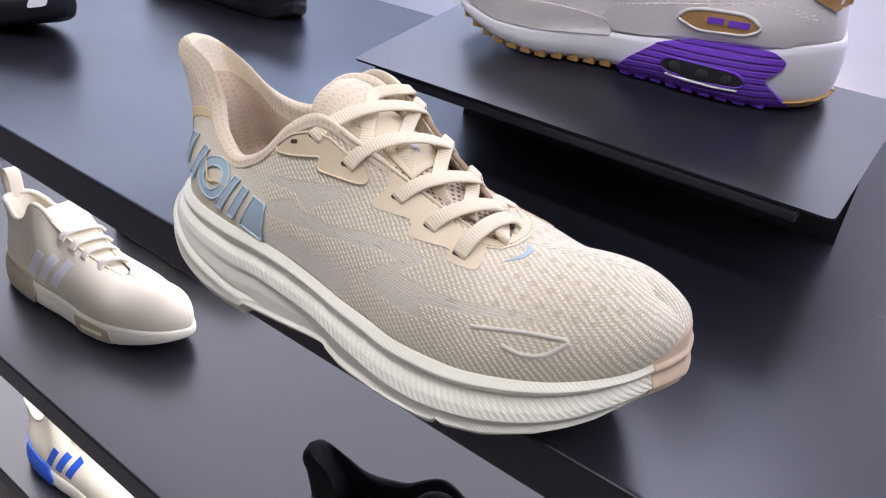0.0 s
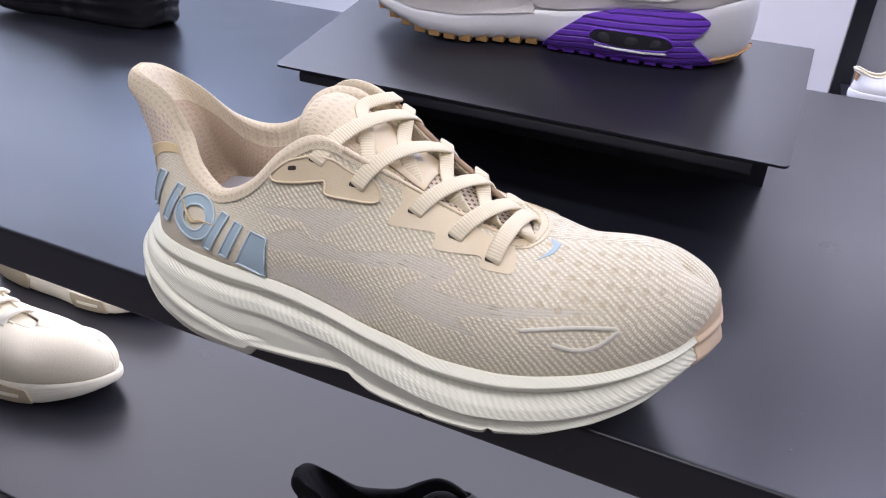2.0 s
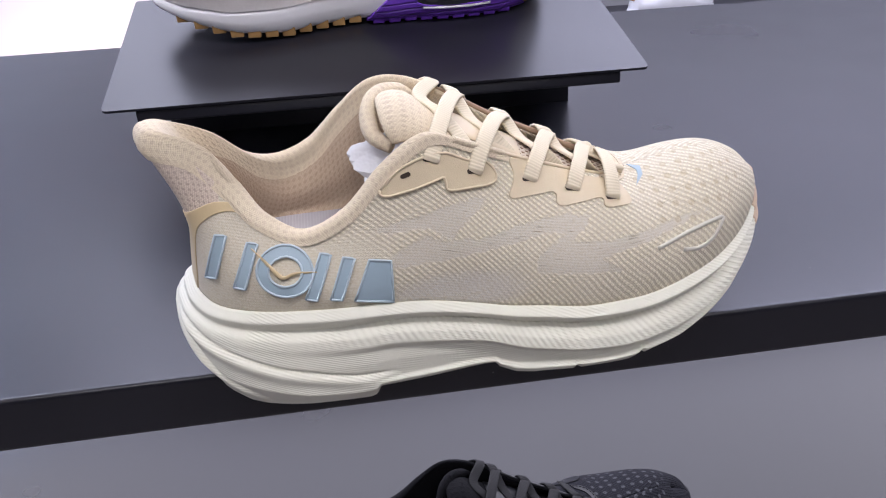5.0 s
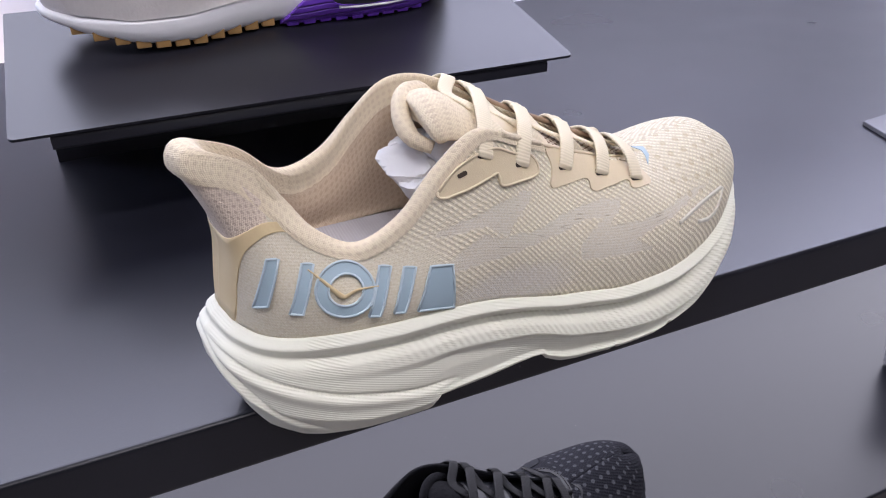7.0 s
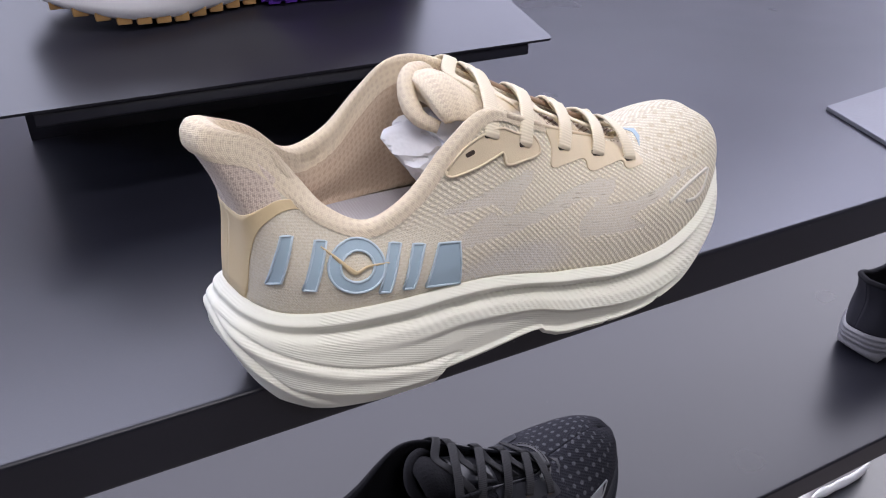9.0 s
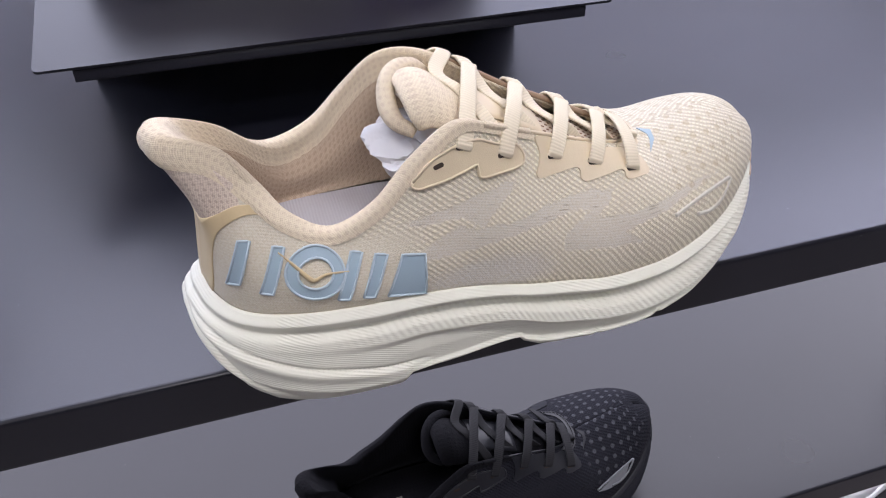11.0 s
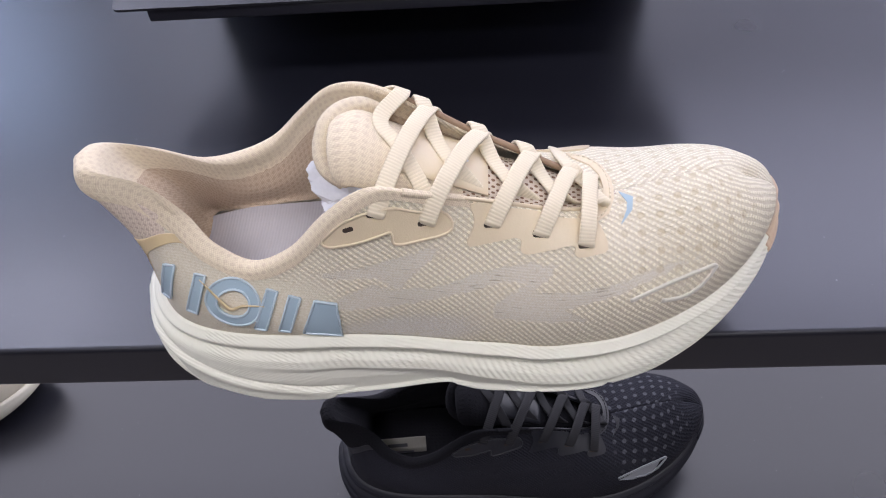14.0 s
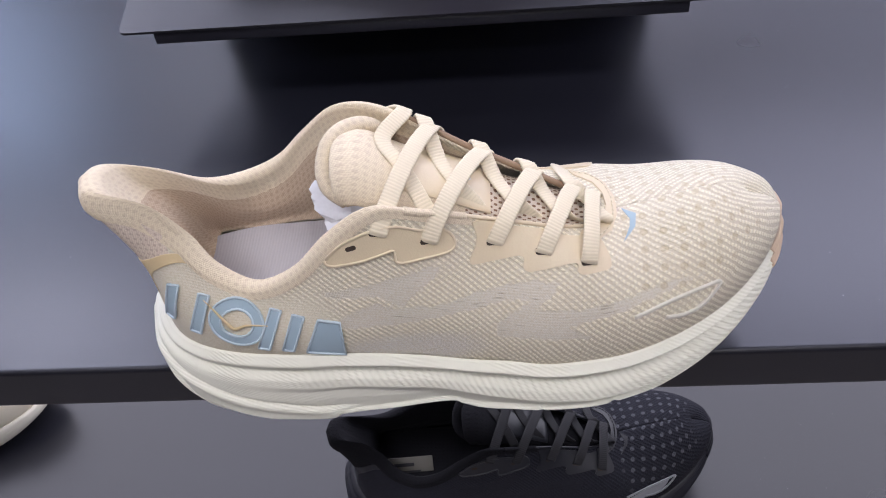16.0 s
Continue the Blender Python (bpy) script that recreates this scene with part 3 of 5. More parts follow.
def rounded(pts, r=0.0015, n=3, closed=True):
    """An outline with its corners rounded."""
    p = [np.array(q, float) for q in pts]
    out = []
    for i in range(len(p)):
        a, b, c = p[i - 1], p[i], p[(i + 1) % len(p)]
        ra = min(r, np.linalg.norm(a - b) * 0.45)
        rc = min(r, np.linalg.norm(c - b) * 0.45)
        u, w = b + unit(a - b) * ra, b + unit(c - b) * rc
        for k in np.linspace(0, 1, n):
            out.append(tuple((1 - k) ** 2 * u + 2 * k * (1 - k) * b + k * k * w))
    return out


def sheet_uv(g, s):
    """Lengths along and up a sheet, in metres."""
    mid = g[:, g.shape[1] // 3]
    u = np.concatenate([[0], np.cumsum(np.linalg.norm(np.diff(mid, axis=0), axis=1))])
    d = np.linalg.norm(np.diff(g, axis=1), axis=2)
    v = np.concatenate([np.zeros((len(g), 1)), np.cumsum(d, axis=1)], 1)
    return np.stack([np.repeat(u[:, None], g.shape[1], 1), v], 2).reshape(-1, 2)


# sculpted sole sides: along the sole, each line's share of the height and its outward offset in millimetres
SOLE_X = [0.0115, 0.03, 0.06, 0.10, 0.14, 0.20, 0.26, 0.285]
SOLE_LINES = [
    ([0.00] * 8, [1.5, 0.5, 1.6, 0.6, 0.0, 1.8, 0.5, -2.0]),                                              # tread edge
    ([0.50, 0.33, 0.18, 0.10, 0.08, 0.12, 0.12, 0.12], [9.0, 8.5, 7.4, 4.4, 2.4, 5.2, 4.4, 1.8]),          # pods
    ([0.74, 0.58, 0.30, 0.14, 0.14, 0.19, 0.20, 0.20], [9.2, 8.0, 6.6, 2.9, 0.8, 2.2, 2.6, 1.4]),          # crease that runs down from the heel over the pods
    ([0.77, 0.65, 0.47, 0.36, 0.26, 0.24, 0.25, 0.26], [9.0, 7.6, 6.5, 3.6, 1.4, 2.2, 2.6, 1.6]),          # heel wedge
    ([0.79, 0.69, 0.58, 0.50, 0.40, 0.29, 0.30, 0.32], [8.6, 7.1, 5.6, 3.0, 1.6, 2.8, 3.2, 2.0]),          # crease over the wedge
    ([0.81, 0.73, 0.65, 0.58, 0.50, 0.38, 0.38, 0.40], [8.3, 6.7, 5.6, 4.9, 5.4, 7.4, 6.0, 3.6]),          # foot of the long ridge
    ([0.83, 0.78, 0.73, 0.69, 0.63, 0.54, 0.52, 0.52], [7.4, 5.6, 4.6, 3.8, 4.0, 5.6, 4.8, 3.0]),          # its crest
    ([0.86, 0.83, 0.81, 0.79, 0.77, 0.72, 0.72, 0.72], [5.2, 2.6, 0.6, -0.6, -0.8, -0.4, 0.2, 0.8]),       # groove under the lip
    ([0.89, 0.87, 0.86, 0.86, 0.85, 0.82, 0.82, 0.82], [5.0, 3.3, 2.9, 2.8, 3.0, 3.6, 2.8, 1.6]),          # lip's lower edge
    ([0.93, 0.93, 0.93, 0.92, 0.92, 0.90, 0.90, 0.90], [4.8, 4.2, 4.2, 4.2, 4.4, 4.8, 3.8, 2.2]),          # lip
    ([1.00] * 8, [0.9, 1.0, 1.0, 1.0, 1.0, 1.0, 0.6, 0.3])]
SOLE_V = np.array([q[0] for q in SOLE_LINES]).T
SOLE_O = np.array([q[1] for q in SOLE_LINES]).T / 1000
HEEL_CREASES = [([0.0105, 0.018, 0.030, 0.045], [0.86, 0.56, 0.27, 0.06]), ([0.0135, 0.030, 0.050, 0.075, 0.100], [0.76, 0.62, 0.46, 0.32, 0.18])]
SOLE_Z = [(-0.01, 0.019), (0.0115, 0.0178), (0.0145, 0.0110), (0.023, 0.0040), (0.034, 0.0005), (0.046, 0.0), (0.086, 0.0), (0.0885, 0.001), (0.0905, 0.0050), (0.094, 0.0052), (0.118, 0.0068), (0.138, 0.0078),
          (0.1425, 0.0076), (0.1445, 0.0050), (0.152, 0.0012), (0.160, 0.0), (0.1785, 0.0), (0.180, 0.0014), (0.182, 0.0002), (0.205, 0.0), (0.2085, 0.0008), (0.2105, 0.0040), (0.213, 0.0016), (0.230, 0.0042), (0.250, 0.0115),
          (0.268, 0.0225), (0.278, 0.0330), (0.29, 0.0400)]


def sole_loop(up_rows, n):
    """The closed outline of the sole joint, starting at the heel's back, round the outer side to the toe and back."""
    s = np.linspace(0, 1, n)
    a = spline(up_rows[0][:, :3], s)
    b = spline(up_rows[1][:, :3], s)
    loop = np.vstack([a, b[::-1][1:-1]])
    t = unit(np.roll(loop[:, :2], -1, 0) - np.roll(loop[:, :2], 1, 0))
    for _ in range(6):
        t = unit(t + 0.5 * np.roll(t, 1, 0) + 0.5 * np.roll(t, -1, 0))
    out = np.stack([t[:, 1], -t[:, 0], np.zeros(len(t))], 1)
    return loop, out


def midsole(rows, material, parent, n=330, nv=46, ribs=0.00026, zscale=1.0, bottom=SOLE_Z, label="", name="midsole", offs=SOLE_O, knots=SOLE_V):
    loop, out = sole_loop(rows, n)
    m = len(loop)
    al = arc(loop)
    v = np.linspace(0, 1, nv)
    zb = np.interp(loop[:, 0], [q[0] for q in bottom], [q[1] for q in bottom]) * zscale
    xs = np.linspace(-0.01, 0.29, 301)
    zs = np.interp(xs, [q[0] for q in bottom], [q[1] for q in bottom]) * zscale
    wide = np.exp(-np.linspace(-2.2, 2.2, 41) ** 2)
    zs = np.convolve(np.pad(zs, 20, mode="edge"), wide / wide.sum(), "valid")
    zs = np.minimum(np.interp(loop[:, 0], xs, zs), loop[:, 2] - 0.006)
    P = np.zeros((m, nv, 3))
    for i in range(m):
        x = loop[i, 0]
        kv = np.array([np.interp(x, SOLE_X, knots[:, j]) for j in range(knots.shape[1])])
        ko = np.array([np.interp(x, SOLE_X, offs[:, j]) for j in range(offs.shape[1])])
        o = np.interp(v, kv, ko)
        o = np.convolve(np.pad(o, 1, mode="edge"), [0.2, 0.6, 0.2], "valid")
        band = np.clip((v - kv[5]) / 0.04, 0, 1) * np.clip((kv[-3] - v) / 0.04, 0, 1)
        go = min(1.0, max(0.0, (x - 0.055) / 0.05))
        side = 1 if i < n else -1
        # creases that fan out from the heel and run down to the tread, each with a fuller facet below it
        if knots is SOLE_V:
            for cx, cv in HEEL_CREASES:
                d = v - np.interp(x, cx, cv)
                here = np.clip((x - cx[0]) / 0.006, 0, 1) * np.clip((cx[-1] - x) / 0.012, 0, 1)
                o = o + here * (0.0016 * np.exp(-((d + 0.045) / 0.07) ** 2) * (d < 0.02) - 0.0012 * np.exp(-((d - 0.015) / 0.022) ** 2))
        o = o + ribs * go * band * np.sin(2 * math.pi * (side * al[i] / 0.0031 + v * 8.0))
        P[i] = loop[i] + out[i] * o[:, None]
        P[i, :, 2] = zs[i] + (loop[i, 2] - zs[i]) * v + (zb[i] - zs[i]) * np.clip(1 - v / 0.26, 0, 1)
    verts = P.reshape(-1, 3)
    faces = grid_faces(m, nv, wrap=True)
    uv = np.stack([np.repeat(al, nv), np.tile(v * 0.04, m)], 1)
    half = (m + 2) // 2
    faces += [(((i) % m) * nv + nv - 1, ((i + 1) % m) * nv + nv - 1, ((m - i - 1) % m) * nv + nv - 1, ((m - i) % m) * nv + nv - 1) for i in range(1, half - 2)]
    mesh_object(name, verts, faces, material, uv, parent, label)
    # tread plate closes the underside
    bf = [(i * nv, (m - i) * nv, (m - i - 1) * nv, (i + 1) * nv) for i in range(1, half - 2)]
    mesh_object("outsole", P[:, 0].reshape(-1, 3), [tuple(k // nv for k in f) for f in bf], material, None, parent, smooth=False)
    return P


def ribbon(points, n=26):
    return spline(points, np.linspace(0, 1, n))


def crumple(name, centre, size, material, parent=None, seed=3, label="", category=""):
    """A ball of thin paper pressed into a few dozen planes with sharp creases between them."""
    bm = bmesh.new()
    bmesh.ops.create_icosphere(bm, subdivisions=5, radius=1)
    rnd = random.Random(seed)
    planes = []
    for _ in range(20):
        n = Vector((rnd.gauss(0, 1), rnd.gauss(0, 1), rnd.gauss(0, 1))).normalized()
        planes.append((n, rnd.uniform(0.72, 1.0)))
    for v in bm.verts:
        p = v.co.normalized()
        k = min([d / n.dot(p) for n, d in planes if n.dot(p) > 0.25] + [1.15])
        q = p * 1.7 + Vector((seed, seed * 2, 0))
        k -= 0.10 * max(0.0, 0.10 - abs(noise.noise(q))) / 0.10
        v.co = Vector((p.x * size[0] * k, p.y * size[1] * k, p.z * size[2] * k))
    me = bpy.data.meshes.new(name)
    bm.to_mesh(me)
    bm.free()
    me.materials.append(material)
    me.polygons.foreach_set("use_smooth", [True] * len(me.polygons))
    me.set_sharp_from_angle(angle=radians(18))
    ob = new(name, me)
    ob.location = centre
    if parent:
        ob.parent = parent
    if label:
        tagged(ob, label, category)
    return ob


def running_shoe(m, mats, label, group="", fine=True):
    shoe = thing("running_shoe", label, "shoe", m, group)
    up = Upper(nu=190 if fine else 120, nv=48 if fine else 32)
    rows = (OUTER, INNER)
    # upper: two sheets welded along the heel and the ridge
    nu, nv = up.nu, up.nv
    verts = np.vstack([g.reshape(-1, 3) for g in up.grid])
    faces = grid_faces(nu, nv) + [tuple(nu * nv + k for k in f) for f in grid_faces(nu, nv, flip=True)]
    uv = np.vstack([sheet_uv(g, up.s) for g in up.grid])
    tab = []
    for half in range(2):
        for i in range(nu - 1):
            lim = np.interp(up.s[i] * 19, TAB_S, TAB_V) - 0.02
            for j in range(nv - 1):
                tab.append(1 if up.s[i] * 19 < 2.7 and up.v[j] > lim else 0)
    ob = mesh_object("upper", verts, faces, [mats["knit"], mats["tab"]], uv, shoe, mats["upper_label"], face_mat=tab)
    field = ob.data.attributes.new("field", "FLOAT", "POINT")
    away = np.minimum.reduce([beyond(verts[:, (0, 2)], q) for q in FLATS])
    field.data.foreach_set("value", away.astype(np.float32))
    sol = ob.modifiers.new("thickness", "SOLIDIFY")
    sol.thickness, sol.offset = 0.0018, -1
    # padded collar: rolls over from the outer edge and runs down inside to the insole
    sr = [np.linspace(COLLAR + 0.05, 0, 80), np.linspace(0, COLLAR + 0.05, 80)[1:]]
    rim = np.vstack([up.edge(0, COLLAR + 0.05, 0, 80), up.edge(1, 0, COLLAR + 0.05, 80)[1:]])
    rise = np.vstack([np.stack([np.interp(ss, up.s, unit(gg[:, -1] - gg[:, -5])[:, c]) for c in range(3)], 1) for ss, gg in zip(sr, up.grid)])
    for _ in range(10):
        rise[1:-1] = unit(rise[:-2] + rise[1:-1] * 2 + rise[2:])
    k = np.linspace(-1, 1, len(rim))
    inward = unit((np.array([0.075, -0.004, 0.0]) - rim) * np.array([1, 1, 0]))
    into = unit(inward - rise * (inward * rise).sum(1, keepdims=True))
    hp = np.exp(-(k / 0.27) ** 2)[:, None]
    r = (0.0030 + 0.0027 * hp) * np.interp(np.abs(k), [0, 0.55, 0.82, 1], [1, 1, 0.62, 0.45])[:, None]
    floor_y = np.interp(rim[:, 0], [0, 0.02, 0.05, 0.07, 0.095, 0.14], [0.014, 0.019, 0.022, 0.0255, 0.0275, 0.028])
    foot = np.stack([np.clip(rim[:, 0], 0.036, 0.2), np.where(k > 0, floor_y, -floor_y - 0.004), np.full(len(rim), 0.061)], 1)
    for _ in range(12):
        foot[1:-1] = (foot[:-2] + foot[1:-1] * 2 + foot[2:]) / 4
    inner = rim + into * 2.1 * r - rise * 1.6 * r
    mid = inner * 0.45 + foot * 0.55 + inward * (0.0015 + 0.0025 * hp)
    low = inner * 0.12 + foot * 0.88 - inward * 0.001
    ring = np.stack([rim - rise * 0.004 - into * 0.0009, rim - into * 0.0011, rim + rise * 0.75 * r + into * 0.25 * r, rim + rise * r + into * r, rim + rise * 0.35 * r + into * 1.85 * r,
                     inner, inner * 0.72 + foot * 0.28 + inward * (0.001 + 0.004 * hp), mid, low, foot], 1)
    g = np.stack([spline(q, np.linspace(0, 1, 56)) for q in ring])
    # small folds where the padding bends at the ankle
    wave = np.sin(rim[:, 0] * 2 * math.pi / 0.0052) * np.exp(-((rim[:, 0] - 0.060) / 0.014) ** 2) * (k > 0)
    deep = np.exp(-((np.arange(56) - 29) / 5.0) ** 2)
    g += inward[:, None] * (0.0011 * wave[:, None] * deep[None, :])[:, :, None]
    # below the roll the mesh turns darker, standing in for shade inside the shoe
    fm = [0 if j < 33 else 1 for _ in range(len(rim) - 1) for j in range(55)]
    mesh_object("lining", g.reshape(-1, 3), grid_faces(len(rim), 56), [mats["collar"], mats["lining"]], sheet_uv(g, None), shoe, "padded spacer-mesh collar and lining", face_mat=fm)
    # insole
    s = np.linspace(0.055, 0.58, 50)
    o, i = spline(OUTER[:, :3], s), spline(INNER[:, :3], s)
    w = np.linspace(0.13, 0.87, 12)[None, :, None]
    g = o[:, None] * (1 - w) + i[:, None] * w
    g[:, :, 2] = 0.0605 + 0.003 * (2 * w[:, :, 0] - 1) ** 2
    mesh_object("insole", g.reshape(-1, 3), grid_faces(50, 12, flip=True), mats["insole"], sheet_uv(g, None), shoe)
    # sole
    P = midsole(rows, mats["foam"], shoe, n=620 if fine else 190, nv=90 if fine else 40, label="sculpted ribbed foam midsole")
    # toe bumper wraps the tip of the sole
    mm, nvv = P.shape[:2]
    idx = [q for q in range(mm) if P[q, -1, 0] > 0.2815]
    js = [q for q in range(nvv) if q > nvv * 0.02]
    ctr = np.array([0.25, 0.019])
    g = P[idx][:, js].copy()
    # the rubber is smooth: iron out the foam's ribs
    for axis, w in ((0, 7), (1, 11)):
        pad = [(w // 2, w // 2) if q == axis else (0, 0) for q in range(3)]
        wide = np.pad(g, pad, mode="reflect", reflect_type="odd")
        g = sum(np.take(wide, range(q, q + g.shape[axis]), axis) for q in range(w)) / w
    d = g[:, :, :2] - ctr
    kk = np.sin(np.linspace(0, math.pi, len(idx)))[:, None, None]
    g[:, :, :2] = ctr + d * (1 + (0.0009 + 0.0016 * kk) / np.maximum(np.linalg.norm(d, axis=2, keepdims=True), 0.01))
    top = g[:, -1:].copy()
    crown = [top + np.array([-0.0006, 0, 0.003]) * (q * kk) for q in (0.6, 1.3, 2.0, 2.6)]
    last = crown[-1] + np.array([-0.0025, 0, 0.0005])
    g = np.concatenate([g] + crown + [last], 1)
    inner = g.copy()
    inner[:, :, :2] = ctr + (inner[:, :, :2] - ctr) * 0.93
    n1, n2 = g.shape[:2]
    f = grid_faces(n1, n2)
    vv = np.vstack([g.reshape(-1, 3), inner.reshape(-1, 3)])
    off = n1 * n2
    f += [(i1 * n2, (i1 + 1) * n2, off + (i1 + 1) * n2, off + i1 * n2) for i1 in range(n1 - 1)]
    f += [(i1 * n2 + n2 - 1, off + i1 * n2 + n2 - 1, off + (i1 + 1) * n2 + n2 - 1, (i1 + 1) * n2 + n2 - 1) for i1 in range(n1 - 1)]
    for i1 in (0, n1 - 1):
        f += [(i1 * n2 + j, i1 * n2 + j + 1, off + i1 * n2 + j + 1, off + i1 * n2 + j) for j in range(n2 - 1)]
    mesh_object("toe_bumper", vv, f, mats["bumper"], None, shoe, mats["bumper_label"])
    # tongue: a padded pillow along the throat, its end standing proud of the collar
    spine = spline([(0.217, 0.007, 0.0770), (0.202, 0.006, 0.0790), (0.185, 0.005, 0.0835), (0.160, 0.004, 0.0930), (0.138, 0.003, 0.1030), (0.1190, 0.001, 0.1116), (0.1090, 0.001, 0.1150), (0.1030, 0.001, 0.1125)], np.linspace(0, 1, 60))
    tt = np.linspace(0, 1, 60)
    wid = np.interp(tt, [0, 0.14, 0.314, 0.571, 0.786, 0.914, 0.974, 1], [0.004, 0.011, 0.014, 0.018, 0.0205, 0.0205, 0.0190, 0.013])
    thk = np.interp(tt, [0, 0.14, 0.4, 0.657, 0.83, 0.93, 0.983, 1], [0.001, 0.002, 0.003, 0.0045, 0.0080, 0.0088, 0.0078, 0.0045])
    ang = np.linspace(0, 2 * math.pi, 28, endpoint=False)
    tang = unit(np.gradient(spine, axis=0))
    nrm = np.cross(tang, np.array([0, -1.0, 0]))
    nrm = nrm * np.sign(nrm[:, 2:])
    ca, sa = np.cos(ang), np.sin(ang)
    g = spine[:, None] + (np.array([0, 1.0, 0]) * (wid[:, None] * np.sign(ca) * np.abs(ca) ** 0.8)[:, :, None]) + nrm[:, None] * (thk[:, None] * np.where(sa < 0, np.interp(tt, [0, 0.6, 0.8, 1], [1, 1, 0.45, 0.5])[:, None], 1) * np.sign(sa) * np.abs(sa) ** 0.75)[:, :, None]
    g[:, :, 2] -= (1.6 * (g[:, :, 1] - spine[:, None, 1]) ** 2 * 9)
    vv = g.reshape(-1, 3)
    f = []
    for i1 in range(59):
        for j in range(28):
            f.append((i1 * 28 + j, i1 * 28 + (j + 1) % 28, (i1 + 1) * 28 + (j + 1) % 28, (i1 + 1) * 28 + j))
    f.append(tuple(59 * 28 + j for j in range(28)))
    f.append(tuple(range(28))[::-1])
    al = arc(spine)
    uv = np.stack([np.repeat(al, 28), np.tile(ang * 0.0190, 60)], 1)
    fm = [1 if i1 < 29 else 0 for i1 in range(59) for j in range(28)] + [0, 0]
    mesh_object("tongue", vv, f, [mats["collar"], mats["tongue"]], uv, shoe, "padded tongue with open mesh below", face_mat=fm)
    # film plate on the tongue
    bm = bmesh.new()
    bmesh.ops.create_grid(bm, x_segments=10, y_segments=12, size=1)
    for q in bm.verts:
        t0 = 0.545 + 0.112 * q.co.x
        y = q.co.y * 0.0145
        c = [np.interp(t0, tt, spine[:, a0]) for a0 in range(3)]
        nn = [np.interp(t0, tt, nrm[:, a0]) for a0 in range(3)]
        th = np.interp(t0, tt, thk) * (1 - (y / 0.021) ** 2) ** 0.4 + 0.0009
        q.co = Vector((c[0] + nn[0] * th, y + c[1], c[2] + nn[2] * th - 14.4 * y * y))
    bmesh.ops.solidify(bm, geom=bm.faces[:], thickness=0.0006)
    part("tongue_plate", bm, mats["film"], shoe, smooth=True)
    # eyestay pieces with lace slots
    back = [(0.0966, 0.0923), (0.0995, 0.0909), (0.1105, 0.0930), (0.1214, 0.0958), (0.1238, 0.0964), (0.1240, 0.0931), (0.1240, 0.0914), (0.1263, 0.0905), (0.1313, 0.0901), (0.1420, 0.0889), (0.1459, 0.0892), (0.1464, 0.0919), (0.1445, 0.0956), (0.1404, 0.0988), (0.1352, 0.0995), (0.1313, 0.1015), (0.1253, 0.1050), (0.1203, 0.1056), (0.1141, 0.1047), (0.1062, 0.1016), (0.1013, 0.0976)]
    front = [(0.1527, 0.0964), (0.1551, 0.0901), (0.1538, 0.0863), (0.1512, 0.0833), (0.1523, 0.0813), (0.1612, 0.0809), (0.1713, 0.0809), (0.1733, 0.0796), (0.1722, 0.0768), (0.1744, 0.0752), (0.1824, 0.0755), (0.1923, 0.0760), (0.1946, 0.0751), (0.1937, 0.0734), (0.1957, 0.0721), (0.2014, 0.0718), (0.2071, 0.0712), (0.2080, 0.0727), (0.2065, 0.0752), (0.2044, 0.0775), (0.1977, 0.0797), (0.1884, 0.0826), (0.1848, 0.0840), (0.1795, 0.0862), (0.1727, 0.0885), (0.1660, 0.0908), (0.1594, 0.0943)]
    slot = [(0.1058, 0.0990), (0.1098, 0.1003), (0.1104, 0.0985), (0.1064, 0.0974)]
    for half in (0, 1):
        es = patch(up, half, rounded(back, 0.002), "eyestay", mats["grain"], shoe, "tan moulded eyestay with a raised rim", 0.0009)
        patch(up, half, rounded(slot, 0.0009), "eyelet", mats["hole"], es, "", 0.0002, lift=0.00095)
        patch(up, half, rounded(front, 0.002), "eyestay", mats["film"], shoe, "smooth tan film eyestay", 0.0008)
        ring = rounded(back, 0.002)
        ring = ring + ring[:1]
        tube("welt", up.place(ring, half, (0, 2), 0.0009), 0.0006, mats["film"], es, sides=6)
        # throat edge piping
        if half == 0:
            tube("throat_piping", up.edge(0, COLLAR - 0.02, 9.9 / 19, 20), np.linspace(0.0017, 0.0014, 20), mats["knit_edge"], shoe, sides=8)
            tube("throat_edge", up.edge(0, 9.7 / 19, VAMP + 0.02, 40), 0.0009, mats["film"], shoe, sides=8)
        else:
            tube("throat_piping", up.edge(1, COLLAR - 0.02, VAMP + 0.02, 60), 0.0014, mats["edge"], shoe, sides=8)
    # laces: out of the near slots over the tongue, and out of the far slots the other way
    eyes0 = [(0.1186, 0.1035), (0.1365, 0.0952), (0.1614, 0.0866), (0.1806, 0.0802), (0.1985, 0.0748)]
    eyes1 = [(0.112, 0.113), (0.133, 0.105), (0.155, 0.096), (0.174, 0.088), (0.192, 0.080)]
    a0 = up.place(eyes0, 0, (0, 2), 0.001)
    a1 = up.place(eyes1, 1, (0, 2), 0.001)

    def over(x, y, lift):
        t0 = np.interp(-x, -spine[:, 0], tt)
        z = np.interp(t0, tt, spine[:, 2]) + np.interp(t0, tt, thk) * 0.9
        return np.array([x, y, z - 12 * y * y + lift])

    tgt = up.edge(1, COLLAR - 0.02, VAMP + 0.02, 60)
    near = up.edge(0, COLLAR - 0.02, VAMP + 0.02, 60)
    run = (1.0, 0.0, -0.42)
    reach = (0.014, 0.016, 0.0115, 0.009, 0.004)
